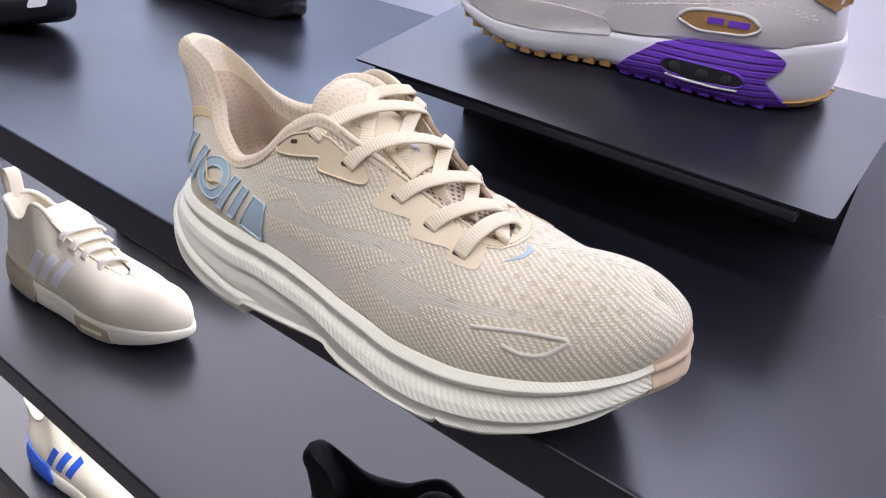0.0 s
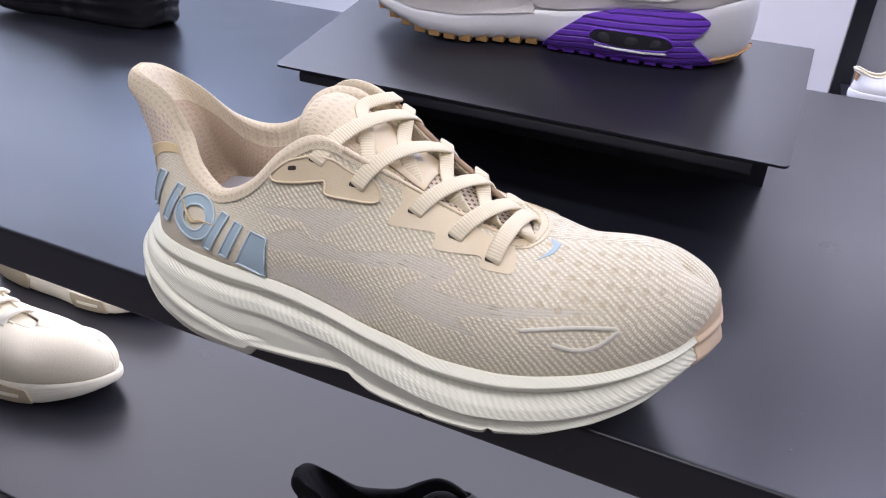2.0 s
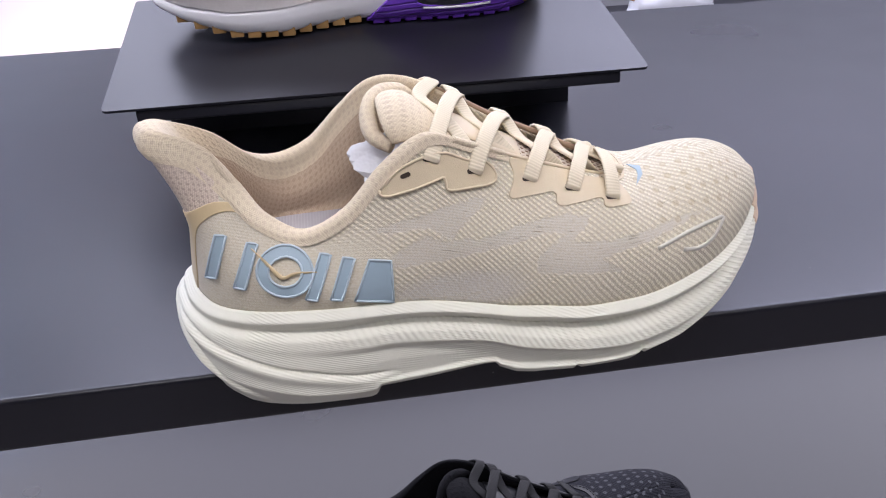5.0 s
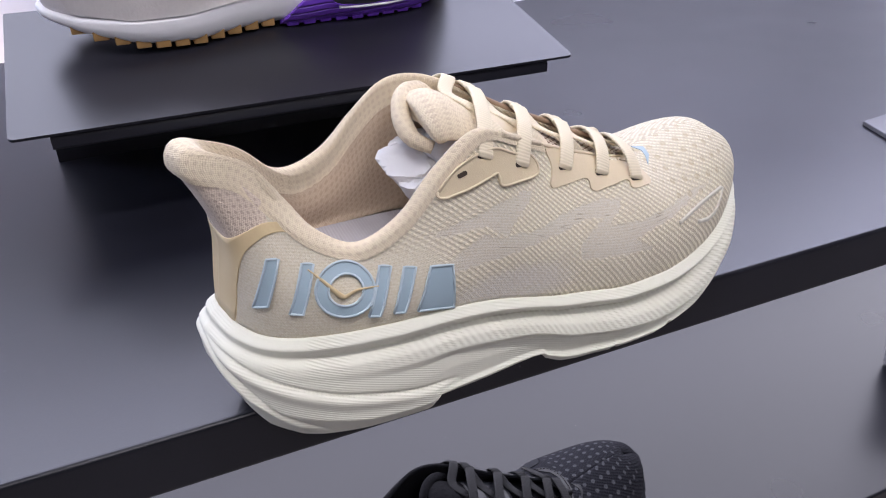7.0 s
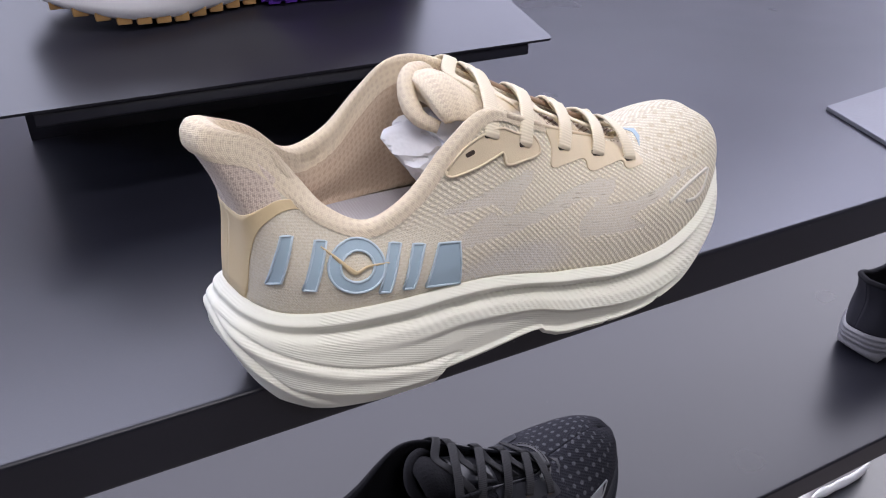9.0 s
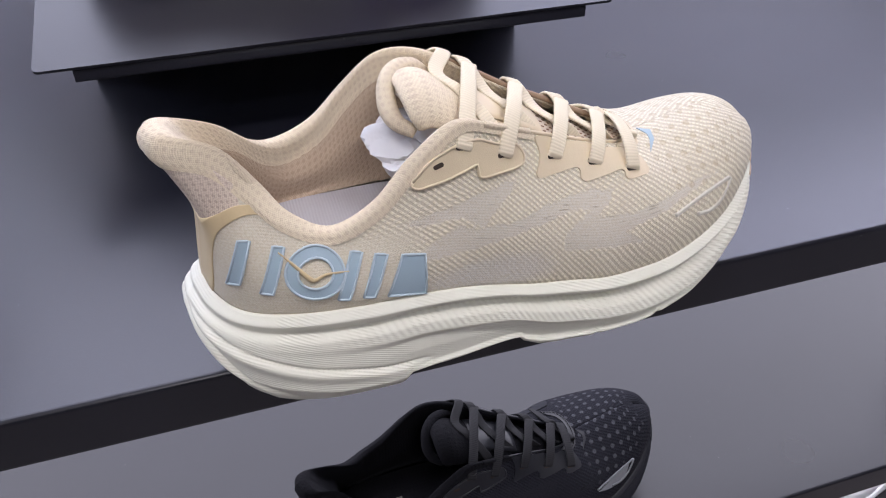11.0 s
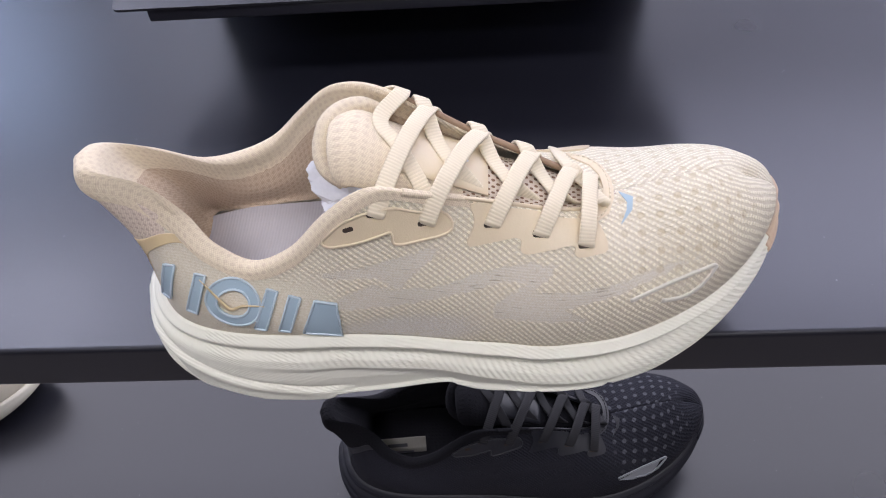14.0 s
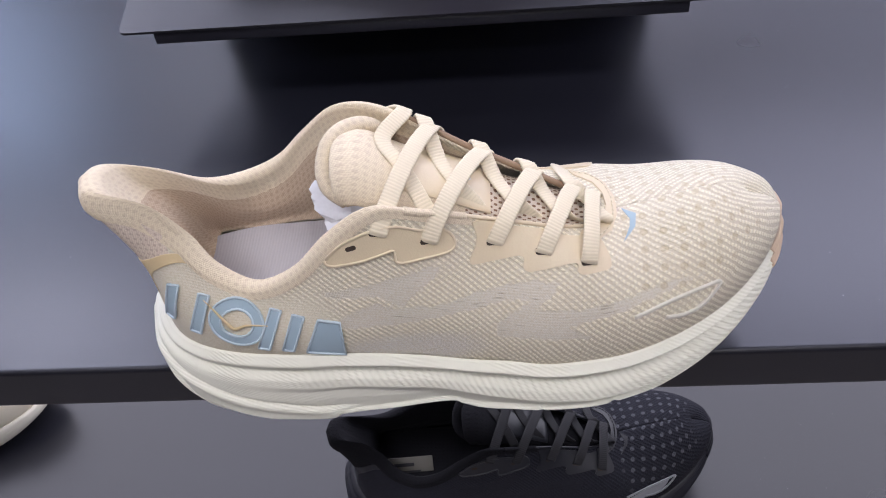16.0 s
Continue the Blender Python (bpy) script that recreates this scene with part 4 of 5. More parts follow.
    for q in range(5):
        p, e = a0[q], a1[q]
        # inner side to outer side, lying lower
        rim1 = tgt[int(np.argmin(np.abs(tgt[:, 0] - (e[0] + 0.001))))]
        j0 = int(np.argmin(np.abs(near[:, 0] - (e[0] + 0.024))))
        path = [e + np.array([-0.001, 0.0016, -0.0015]), rim1 + np.array([0.0005, 0.0012, 0.0028]), over(e[0] + 0.0075, 0.007, 0.0034), over(e[0] + 0.015, -0.004, 0.0020),
                near[j0] + np.array([0.0, 0.006, -0.0035]), near[j0] + np.array([0.001, 0.004, -0.010])]
        tube("lace", ribbon(path, 40), 0.0034, mats["lace"], shoe, sides=14, flat=0.24, side=run)
        # outer side to inner side, on top
        j = int(np.argmin(np.abs(tgt[:, 0] - (p[0] + reach[q] + 0.006))))
        end = tgt[j] + np.array([-0.001, -0.003, 0.0032])
        lip = near[int(np.argmin(np.abs(near[:, 0] - (p[0] + 0.3 * reach[q]))))]
        hl = max(lip[2] - p[2], 0.002)
        c1 = p + (end - p) * 0.32 + np.array([0.0, -0.002 - 0.8 * hl, 0.003 + (1.4 if q < 2 else 0.9) * hl])
        c2 = p + (end - p) * 0.72 + np.array([0.0, 0.0, 0.0075 if q < 2 else 0.0050])
        w = np.linspace(0, 1, 14)[:, None]
        arch = (1 - w) ** 3 * p + 3 * w * (1 - w) ** 2 * c1 + 3 * w * w * (1 - w) * c2 + w ** 3 * end
        path = [p + np.array([-0.0008, 0.0042, -0.0014]), *arch, tgt[j] + np.array([0.0, 0.0005, 0.0012]), tgt[j] + np.array([0.002, 0.004, -0.006])]
        tube("lace", ribbon(path, 60), 0.0035, mats["lace"], shoe, sides=14, flat=0.24, side=run)
        c = rounded([(eyes0[q][0] - 0.0032, eyes0[q][1] - 0.0002), (eyes0[q][0] + 0.0032, eyes0[q][1] - 0.0012), (eyes0[q][0] + 0.0032, eyes0[q][1] + 0.0010), (eyes0[q][0] - 0.0032, eyes0[q][1] + 0.0018)], 0.001)
        patch(up, 0, c, "eyelet", mats["hole"], shoe, "", 0.0002, lift=0.0010)
    # film round the front of the throat, stitched down
    cap = [(0.195, -0.0135), (0.203, -0.0125), (0.2095, -0.0065), (0.2125, 0.0010), (0.2130, 0.0078), (0.2085, 0.0078), (0.2075, 0.0010), (0.2040, -0.0050), (0.197, -0.0090)]
    for half in (0, 1):
        ol = cap if half == 0 else [(x, 0.0130 - y) for x, y in cap]
        tc = patch(up, half, ol, "throat_cap", mats["film"], shoe, "", 0.0007, axes=(0, 1), step=0.003)
        line = [(0.1965, -0.0115), (0.203, -0.0105), (0.2082, -0.0055), (0.2108, 0.0012), (0.2112, 0.0075)]
        line = line if half == 0 else [(x, 0.0130 - y) for x, y in line]
        pp = up.place(spline(line, np.linspace(0, 1, 33)), half, (0, 1), 0.0009)
        for q in range(0, 32, 3):
            tube("stitch", pp[q:q + 3], 0.00035, mats["lace"], tc, sides=5)
    # padded roll round the tongue's end
    lp = [(0.120, 0.021, 0.1125), (0.1125, 0.0175, 0.1185), (0.1045, 0.0125, 0.1205), (0.0990, 0.0060, 0.1185), (0.0968, -0.0005, 0.1128), (0.0985, -0.0070, 0.1070), (0.1050, -0.0120, 0.1035)]
    tube("tongue_roll", ribbon(lp, 44), np.interp(np.linspace(0, 1, 44), [0, 0.2, 0.75, 1], [0.0022, 0.0036, 0.0040, 0.0026]), mats["collar"], shoe, "padded roll round the tongue's end", sides=14)
    # heel clip film
    curve_hi = spline(np.stack([TAB_S, TAB_V], 1), np.linspace(0, 1, 60))
    curve_lo = spline(np.stack([CLIP_S, CLIP_V], 1), np.linspace(0, 1, 60))
    for half in (0, 1):
        g0, n0 = up.grid[half], up.normal[half]
        iu = [q for q in range(nu) if up.s[q] * 19 < 3.8]
        rowsg = []
        for q in iu:
            st = up.s[q] * 19
            lo = max(np.interp(st, curve_lo[:, 0], curve_lo[:, 1]), 0.0)
            hi = min(np.interp(st, curve_hi[:, 0], curve_hi[:, 1]), 1.0)
            vs = np.linspace(lo, hi, 12) * (nv - 1)
            i0 = np.minimum(vs.astype(int), nv - 2)
            fr = (vs - i0)[:, None]
            rowsg.append(g0[q][i0] * (1 - fr) + g0[q][i0 + 1] * fr + n0[q][i0] * 0.0004)
        g = np.array(rowsg)
        sh = mesh_object("heel_clip", g.reshape(-1, 3), grid_faces(len(iu), 12, flip=half == 1), mats["gold"], sheet_uv(g, None), shoe, mats["clip_label"])
        sd = sh.modifiers.new("thickness", "SOLIDIFY")
        sd.thickness, sd.offset = 0.0005, -1
    return shoe, up


def print_bars(up, mats, shoe):
    """The maker's mark on the heel as plain raised shapes: slanting bars, a ring and a wedge."""
    ring = [(0.0566 + 0.0110 * math.cos(t) + 0.0012 * math.sin(t), 0.0642 + 0.0094 * math.sin(t) - 0.0014 * math.cos(t)) for t in np.linspace(0, 2 * math.pi, 30, endpoint=False)]
    core = [(0.0567 + 0.0066 * math.cos(t) + 0.0008 * math.sin(t), 0.0642 + 0.0053 * math.sin(t) - 0.0008 * math.cos(t)) for t in np.linspace(0, 2 * math.pi, 20, endpoint=False)]
    shapes = [([(0.0242, 0.0607), (0.0289, 0.0617), (0.0350, 0.0791), (0.0310, 0.0799)], ()), ([(0.0356, 0.0587), (0.0401, 0.0580), (0.0470, 0.0751), (0.0430, 0.0760)], ()), (ring, (core,)),
              ([(0.0636, 0.0530), (0.0681, 0.0521), (0.0757, 0.0690), (0.0715, 0.0697)], ()), ([(0.0735, 0.0520), (0.0780, 0.0512), (0.0850, 0.0674), (0.0805, 0.0681)], ()),
              ([(0.0832, 0.0503), (0.0907, 0.0668), (0.0994, 0.0660), (0.0989, 0.0475)], ())]
    for outline, holes in shapes:
        b = patch(up, 0, outline, "print_shape", mats["mark"], shoe, "", 0.0010, holes=holes, step=0.003)
        for lp in (outline, *holes):
            lp = list(lp) + [lp[0], lp[1]]
            dense = []
            for p, q in zip(lp[:-2], lp[1:-1]):
                for k in np.linspace(0, 1, 4, endpoint=False):
                    dense.append((p[0] + (q[0] - p[0]) * k, p[1] + (q[1] - p[1]) * k))
            dense.append(dense[0])
            tube("welt", up.place(dense, 0, (0, 2), 0.0011), 0.00055, mats["mark_edge"], b, sides=6)


def swoop(up, mats, shoe):
    line = spline([(0.0445, 0.0737), (0.0495, 0.0684), (0.0538, 0.0635), (0.0561, 0.0623), (0.0607, 0.0634), (0.0694, 0.0630)], np.linspace(0, 1, 24))
    tube("print_swoop", up.place(line, 0, (0, 2), 0.0014), np.interp(np.linspace(0, 1, 24), [0, 0.4, 1], [0.0003, 0.0012, 0.0003]), mats["gold"], shoe, "thin sand-gold swoop across the print", sides=8, flat=0.5)


def side_details(up, mats, shoe):
    tri = [(0.2170, 0.0535), (0.2240, 0.0549), (0.2337, 0.0567), (0.2433, 0.0581), (0.2520, 0.0586), (0.2538, 0.0576), (0.2507, 0.0541), (0.2475, 0.0510), (0.2432, 0.0491), (0.2380, 0.0486), (0.2305, 0.0500)]
    dense = []
    for p, q in zip(tri, tri[1:]):
        for k in np.linspace(0, 1, 6, endpoint=False):
            dense.append((p[0] + (q[0] - p[0]) * k, p[1] + (q[1] - p[1]) * k))
    dense.append(tri[-1])
    tube("reflective_strip", up.place(dense, 0, (0, 2), 0.0003), 0.0010, mats["strip"], shoe, "raised pale piping triangle", sides=8, flat=0.6)
    emblem = [(0.2150, 0.0050), (0.2205, 0.0020), (0.2195, -0.0040), (0.2140, -0.0110), (0.2172, -0.0040), (0.2178, -0.0005)]
    patch(up, 0, emblem, "emblem", mats["mark"], shoe, "small pale blue printed emblem", 0.0004, axes=(0, 1), step=0.003)


MAIN = {"knit": M["knit"], "lining": M["lining"], "collar": M["collar"], "tab": M["tab"], "foam": M["foam"], "film": M["tan_film"], "grain": M["tan_grain"], "gold": M["gold"], "lace": M["lace"], "mark": M["blue"],
        "mark_edge": M["blue_edge"], "bumper": M["gum_peach"], "strip": M["reflective"], "insole": M["insole"], "tongue": M["tongue_mesh"], "edge": M["brown_edge"], "knit_edge": M["collar"],
        "hole": M["hole"], "upper_label": "textured beige engineered-knit upper", "bumper_label": "peach rubber toe bumper", "clip_label": "sand-gold heel film"}
BLACK = {"knit": M["blk_knit"], "lining": M["blk_soft"], "collar": M["blk_soft"], "tab": M["blk_soft"], "foam": M["blk_foam"], "film": M["blk_film"], "grain": M["blk_film"], "gold": M["blk_film"], "lace": M["blk_lace"], "mark": M["blk_film"],
         "mark_edge": M["blk_film"], "bumper": M["blk_foam"], "strip": M["grey_print"], "insole": M["blk_soft"], "tongue": M["blk_soft"], "edge": M["blk_film"], "knit_edge": M["blk_soft"],
         "hole": M["hole"], "upper_label": "black engineered-knit upper", "bumper_label": "black rubber toe bumper", "clip_label": "black heel film"}


# ---- structure: floor, walls, ceiling ----
def slab(name, x0, x1, y0, y1, z0, z1, material, label):
    bm = bmesh.new()
    box(bm, x0, x1, y0, y1, z0, z1)
    me = bpy.data.meshes.new(name)
    bmesh.ops.recalc_face_normals(bm, faces=bm.faces)
    bm.to_mesh(me)
    bm.free()
    me.materials.append(material)
    return tagged(new(name, me), label, name.split("_")[0], "", "structure")


FLOOR = -0.98
slab("floor", -4.5, 4.5, -4.0, 5.0, FLOOR - 0.1, FLOOR, M["floor"], "grey speckled polished shop floor")
slab("ceiling", -4.5, 4.5, -4.0, 5.0, 1.9, 2.0, M["wall"], "white painted shop ceiling")
slab("wall_north", -4.5, 4.5, 5.0, 5.1, FLOOR, 1.9, M["wall"], "pale grey painted shop wall")
slab("wall_south", -4.5, 4.5, -4.1, -4.0, FLOOR, 1.9, M["wall_dark"], "charcoal painted shop wall")
slab("wall_east", 4.5, 4.6, -4.0, 5.0, FLOOR, 1.9, M["wall"], "pale grey painted shop wall")
slab("wall_west", -4.6, -4.5, -4.0, 5.0, FLOOR, 1.9, M["wall"], "pale grey painted shop wall")

# ---- the display rack: three folded sheet-metal shelves ----
rack = thing("display_rack", "black powder-coated steel display rack with three shelves", "shelf rack")
for y0, z0, y1 in ((0.0, 0.0, 0.757), (0.040, -0.325, 0.757), (0.090, -0.650, 0.757)):
    folded([(y1, z0 - 0.028), (y1, z0), (y0, z0), (y0, z0 - 0.029), (y0 + 0.018, z0 - 0.029)], -1.7, 1.7, "shelf_board", M["shelf"], rack)
for x in (-1.7, 1.66):
    bm = bmesh.new()
    box(bm, x, x + 0.04, 0.36, 0.42, FLOOR, -0.002)
    bevel_all(bm, 0.003)
    part("upright", bm, M["shelf"], rack)

# ---- sloping riser ----
SLOPE = math.degrees(math.atan2(0.0440, 0.169))


def display_riser():
    r = thing("display_riser", "black folded-metal sloping shoe riser on the shelf", "riser", pose(-0.0465, 0.209, 0.070, SLOPE))
    w, d = 0.1875, 0.170
    bm = bmesh.new()
    pts = []
    for cx, cy, a0 in ((w - 0.004, 0.004, -90), (w - 0.002, d - 0.002, 0), (-w + 0.002, d - 0.002, 90), (-w + 0.004, 0.004, 180)):
        rad = 0.004 if cy < 0.1 else 0.002
        for k in range(5):
            a = radians(a0 + 22.5 * k)
            pts.append((cx + rad * math.cos(a), cy + rad * math.sin(a)))
    vs = [bm.verts.new((x, y, 0)) for x, y in pts]
    f = bm.faces.new(vs)
    low = bmesh.ops.extrude_face_region(bm, geom=[f])["geom"]
    bmesh.ops.translate(bm, vec=(0, 0, -0.0018), verts=[q for q in low if isinstance(q, bmesh.types.BMVert)])
    bmesh.ops.recalc_face_normals(bm, faces=bm.faces[:])
    part("plate", bm, M["riser"], r)
    folded([(0.016, -0.0024), (0.0012, -0.0024), (-0.0008, -0.0112), (0.010, -0.0112)], -0.166, 0.167, "front_lip", M["riser"], r, 0.0015, 0.0028)
    return r


display_riser()
stand = thing("riser_stand", "added black stand under the riser, its full-width plate blocking light from behind", "stand")
# unseen full-width plate, added to keep light from behind out of the gap
bm = bmesh.new()
box(bm, -0.225, 0.132, 0.366, 0.3685, 0.0, 0.1093)
part("light_block_plate", bm, M["riser"], stand)
bm = bmesh.new()
box(bm, -0.225, 0.132, 0.3687, 0.392, 0.0, 0.0016)
part("base_flange", bm, M["riser"], stand)

# ---- the shoes ----
shoe, up = running_shoe(pose(-0.165, 0.012, 0), MAIN, "beige knit running shoe, thick off-white sole, on a shelf edge")
print_bars(up, MAIN, shoe)
swoop(up, MAIN, shoe)
side_details(up, MAIN, shoe)
crumple("tissue_paper", (-0.165 + 0.124, 0.020, 0.0870), (0.037, 0.025, 0.0200), M["paper"], None, 3, "crumpled white tissue paper stuffed in the shoe", "paper")
dark, up2 = running_shoe(pose(-0.140, 0.098, -0.325) @ Matrix.Diagonal((1.07, 1.07, 1.07, 1)), BLACK, "black knit running shoe with thick black sole on the shelf below", fine=False)
side_details(up2, BLACK, dark)
patch(up2, 0, [(0.218, 0.0515), (0.232, 0.0555), (0.249, 0.0580), (0.246, 0.0525), (0.242, 0.0488), (0.229, 0.0485)], "reflective_patch", M["grey_print"], dark, "pale grey reflective patch", 0.0004)
label = thing("size_label", "small pale size label inside the black shoe", "label", pose(-0.078, 0.0850, -0.2580, 62, 0, 4))
bm = bmesh.new()
box(bm, -0.019, 0.019, -0.011, 0.011, 0, 0.0006)
part("paper", bm, M["print"], label)
for q, w in enumerate((0.010, 0.013)):
    bm = bmesh.new()
    box(bm, -0.012, -0.012 + w * 1.6, 0.003 - q * 0.007, 0.006 - q * 0.007, 0.0006, 0.0009)
    part("print_bar", bm, M["ink"], label)


# ---- other shoes on the rack ----
def low_top(collar=0.088, tongue=0.104, sole=None, toe=0.0, short=False):
    """Edge rows of a plain low sneaker."""
    out = []
    for rows in (OUTER, INNER):
        r = rows.copy()
        side = -1 if rows is OUTER else 1
        r[0, 3:] = (0.006, -0.006, collar)
        r[1, 3:] = (0.013, -0.006 + side * 0.016, collar - 0.001)
        r[2, 3:] = (0.028, -0.004 + side * 0.022, collar - 0.006)
        r[3, 3:] = (0.044, -0.003 + side * 0.025, collar - 0.012)
        r[4, 3:] = (0.060, -0.002 + side * 0.027, collar - 0.014)
        r[5, 3:] = (0.076, -0.001 + side * 0.027, collar - 0.012)
        r[6, 3:] = (0.090, 0.0 + side * 0.027, collar - 0.003)
        r[7, 3:] = (0.104, 0.0 + side * 0.025, tongue - 0.007)
        r[8, 3:] = (0.120, 0.001 + side * 0.022, tongue - 0.004)
        if sole:
            r[:, 2] = np.interp(r[:, 0], [q[0] for q in sole], [q[1] for q in sole])
        if short:
            r[3:13, 3] = (0.038, 0.048, 0.057, 0.066, 0.076, 0.090, 0.108, 0.127, 0.146, 0.166)
            r[6:13, 5] = (collar - 0.004, tongue - 0.010, tongue - 0.012, 0.098, 0.089, 0.081, 0.075)
            r[9:13, 4] = [side * k + 0.004 for k in (0.021, 0.019, 0.016, 0.012)]
            r[13:, 5] -= 0.006
        r[13:, 5] -= toe
        if side > 0:
            r[9:, 1] = np.where(r[9:, 1] > 0.02, 0.02 + (r[9:, 1] - 0.02) * 0.72, r[9:, 1])
        out.append(r)
    return out


SOFT_V = np.array([[0, 0.08, 0.2, 0.35, 0.5, 0.6, 0.7, 0.8, 0.92, 1]] * len(SOLE_X))
SOFT_O = np.array([[-3.0, 0.5, 2.2, 3.0, 3.4, 3.4, 3.2, 3.0, 2.4, 0.6]] * len(SOLE_X)) / 1000
FLAT_Z = [(-0.01, 0.006), (0.006, 0.003), (0.02, 0.0), (0.20, 0.0), (0.235, 0.003), (0.265, 0.010), (0.29, 0.018)]


class Wall(Upper):
    """The sole's side and the upper above it as one sheet a side, for laying pieces on."""

    def __init__(self, up, rows, bottom, offs=SOFT_O, knots=SOFT_V, n=20):
        self.grid, self.normal = [], []
        self.s = up.s
        v = np.linspace(0, 0.97, n)
        for half, side in ((0, -1), (1, 1)):
            loop = spline(rows[half][:, :3], up.s)
            t = unit(np.gradient(loop[:, :2], axis=0))
            o = np.stack([-t[:, 1], t[:, 0]], 1) * side
            o[0], o[-1] = (-1, 0), (1, 0)
            zb = np.interp(loop[:, 0], [q[0] for q in bottom], [q[1] for q in bottom])
            g = np.zeros((len(loop), n, 3))
            for j in range(n):
                k = np.array([np.interp(v[j], [np.interp(x, SOLE_X, knots[:, c]) for c in range(10)], [np.interp(x, SOLE_X, offs[:, c]) for c in range(10)]) for x in loop[:, 0]])
                g[:, j, :2] = loop[:, :2] + o * k[:, None]
                g[:, j, 2] = zb + (loop[:, 2] - zb) * v[j]
            g = np.concatenate([g, up.grid[half][:, 1:]], 1)
            self.grid.append(g)
            nn = np.cross(np.gradient(g, axis=0), np.gradient(g, axis=1))
            self.normal.append(outward(g, unit(nn)))


def sneaker(m, label, mats, rows, bottom=FLAT_Z, group="", size=1.0, laces=4, offs=SOFT_O, ribs=0.0, name="sneaker", lace_w=0.003):
    shoe = thing(name, label, "shoe", m @ Matrix.Diagonal((size, size, size, 1)), group)
    up = Upper(rows[0], rows[1], 110, 30)
    nu, nv = up.nu, up.nv
    verts = np.vstack([g.reshape(-1, 3) for g in up.grid])
    faces = grid_faces(nu, nv) + [tuple(nu * nv + k for k in f) for f in grid_faces(nu, nv, flip=True)]
    uv = np.vstack([sheet_uv(g, up.s) for g in up.grid])
    ob = mesh_object("upper", verts, faces, mats["upper"], uv, shoe)
    sol = ob.modifiers.new("thickness", "SOLIDIFY")
    sol.thickness, sol.offset = 0.0016, -1
    rim = np.vstack([up.edge(0, COLLAR, 0, 50), up.edge(1, 0, COLLAR, 50)[1:]])
    inward = unit((np.array([0.08, 0.0, 0.0]) - rim) * np.array([1, 1, 0]))
    tube("collar_roll", rim + inward * 0.003, 0.0034, mats["lining"], shoe, sides=10)
    foot = rim * np.array([1, 0.9, 0]) + np.array([0, 0, 0.035])
    foot[:, 0] = np.maximum(foot[:, 0], 0.030)
    a = rim + inward * 0.005
    v = np.linspace(0, 1, 14)[None, :, None]
    mid = (a + foot) / 2 + inward * (0.005 + 0.010 * np.exp(-(rim[:, :1] / 0.02) ** 2))
    g = (1 - v) ** 2 * a[:, None] + 2 * v * (1 - v) * mid[:, None] + v ** 2 * foot[:, None]
    mesh_object("lining", g.reshape(-1, 3), grid_faces(len(rim), 14), mats["lining"], sheet_uv(g, None), shoe)
    s = np.linspace(0.02, 0.8, 30)
    o, i = spline(rows[0][:, :3], s), spline(rows[1][:, :3], s)
    w = np.linspace(0.04, 0.96, 8)[None, :, None]
    g = o[:, None] * (1 - w) + i[:, None] * w
    g[:, :, 2] = 0.036
    mesh_object("insole", g.reshape(-1, 3), grid_faces(30, 8, flip=True), mats["lining"], None, shoe)
    midsole(rows, mats["sole"], shoe, n=120, nv=26, ribs=ribs, bottom=bottom, offs=offs, knots=SOFT_V)
    # tongue
    e0, e1 = up.edge(0, COLLAR - 0.04, VAMP + 0.05, 24), up.edge(1, COLLAR - 0.04, VAMP + 0.05, 24)
    c = (e0 + e1) / 2
    tang = unit(np.gradient(c, axis=0))
    c[0] += np.array([-0.006, 0, 0.004])
    half_w = np.maximum(np.linalg.norm(e0 - e1, axis=1) / 2 - 0.001, 0.003)
    tube("tongue", c - np.array([0, 0, 0.0025]), half_w * 1.08, mats["tongue"], shoe, sides=16, flat=0.2, side=(0, 1, 0))
    for q in range(laces):
        k = 0.52 + 0.13 * q / max(1, laces - 1) if laces else 0
        p, r = up.edge(0, k, k, 1)[0], up.edge(1, k + 0.008, k + 0.008, 1)[0]
        a0 = p + np.array([0.0, -0.006, -0.0035])
        b0 = r + np.array([0.0, 0.006, -0.0035])
        path = ribbon([a0, p + np.array([0, 0.001, 0.003]), (p + r) / 2 + np.array([0.001, 0, 0.0055]), r + np.array([0, -0.001, 0.003]), b0], 24)
        tube("lace", path, lace_w, mats["lace"], shoe, sides=10, flat=0.35, side=(1, 0, 0.2))
    for half in (0, 1):
        tube("throat_piping", up.edge(half, COLLAR - 0.01, VAMP, 40), 0.0016, mats["upper"], shoe, sides=8)
    return shoe, up


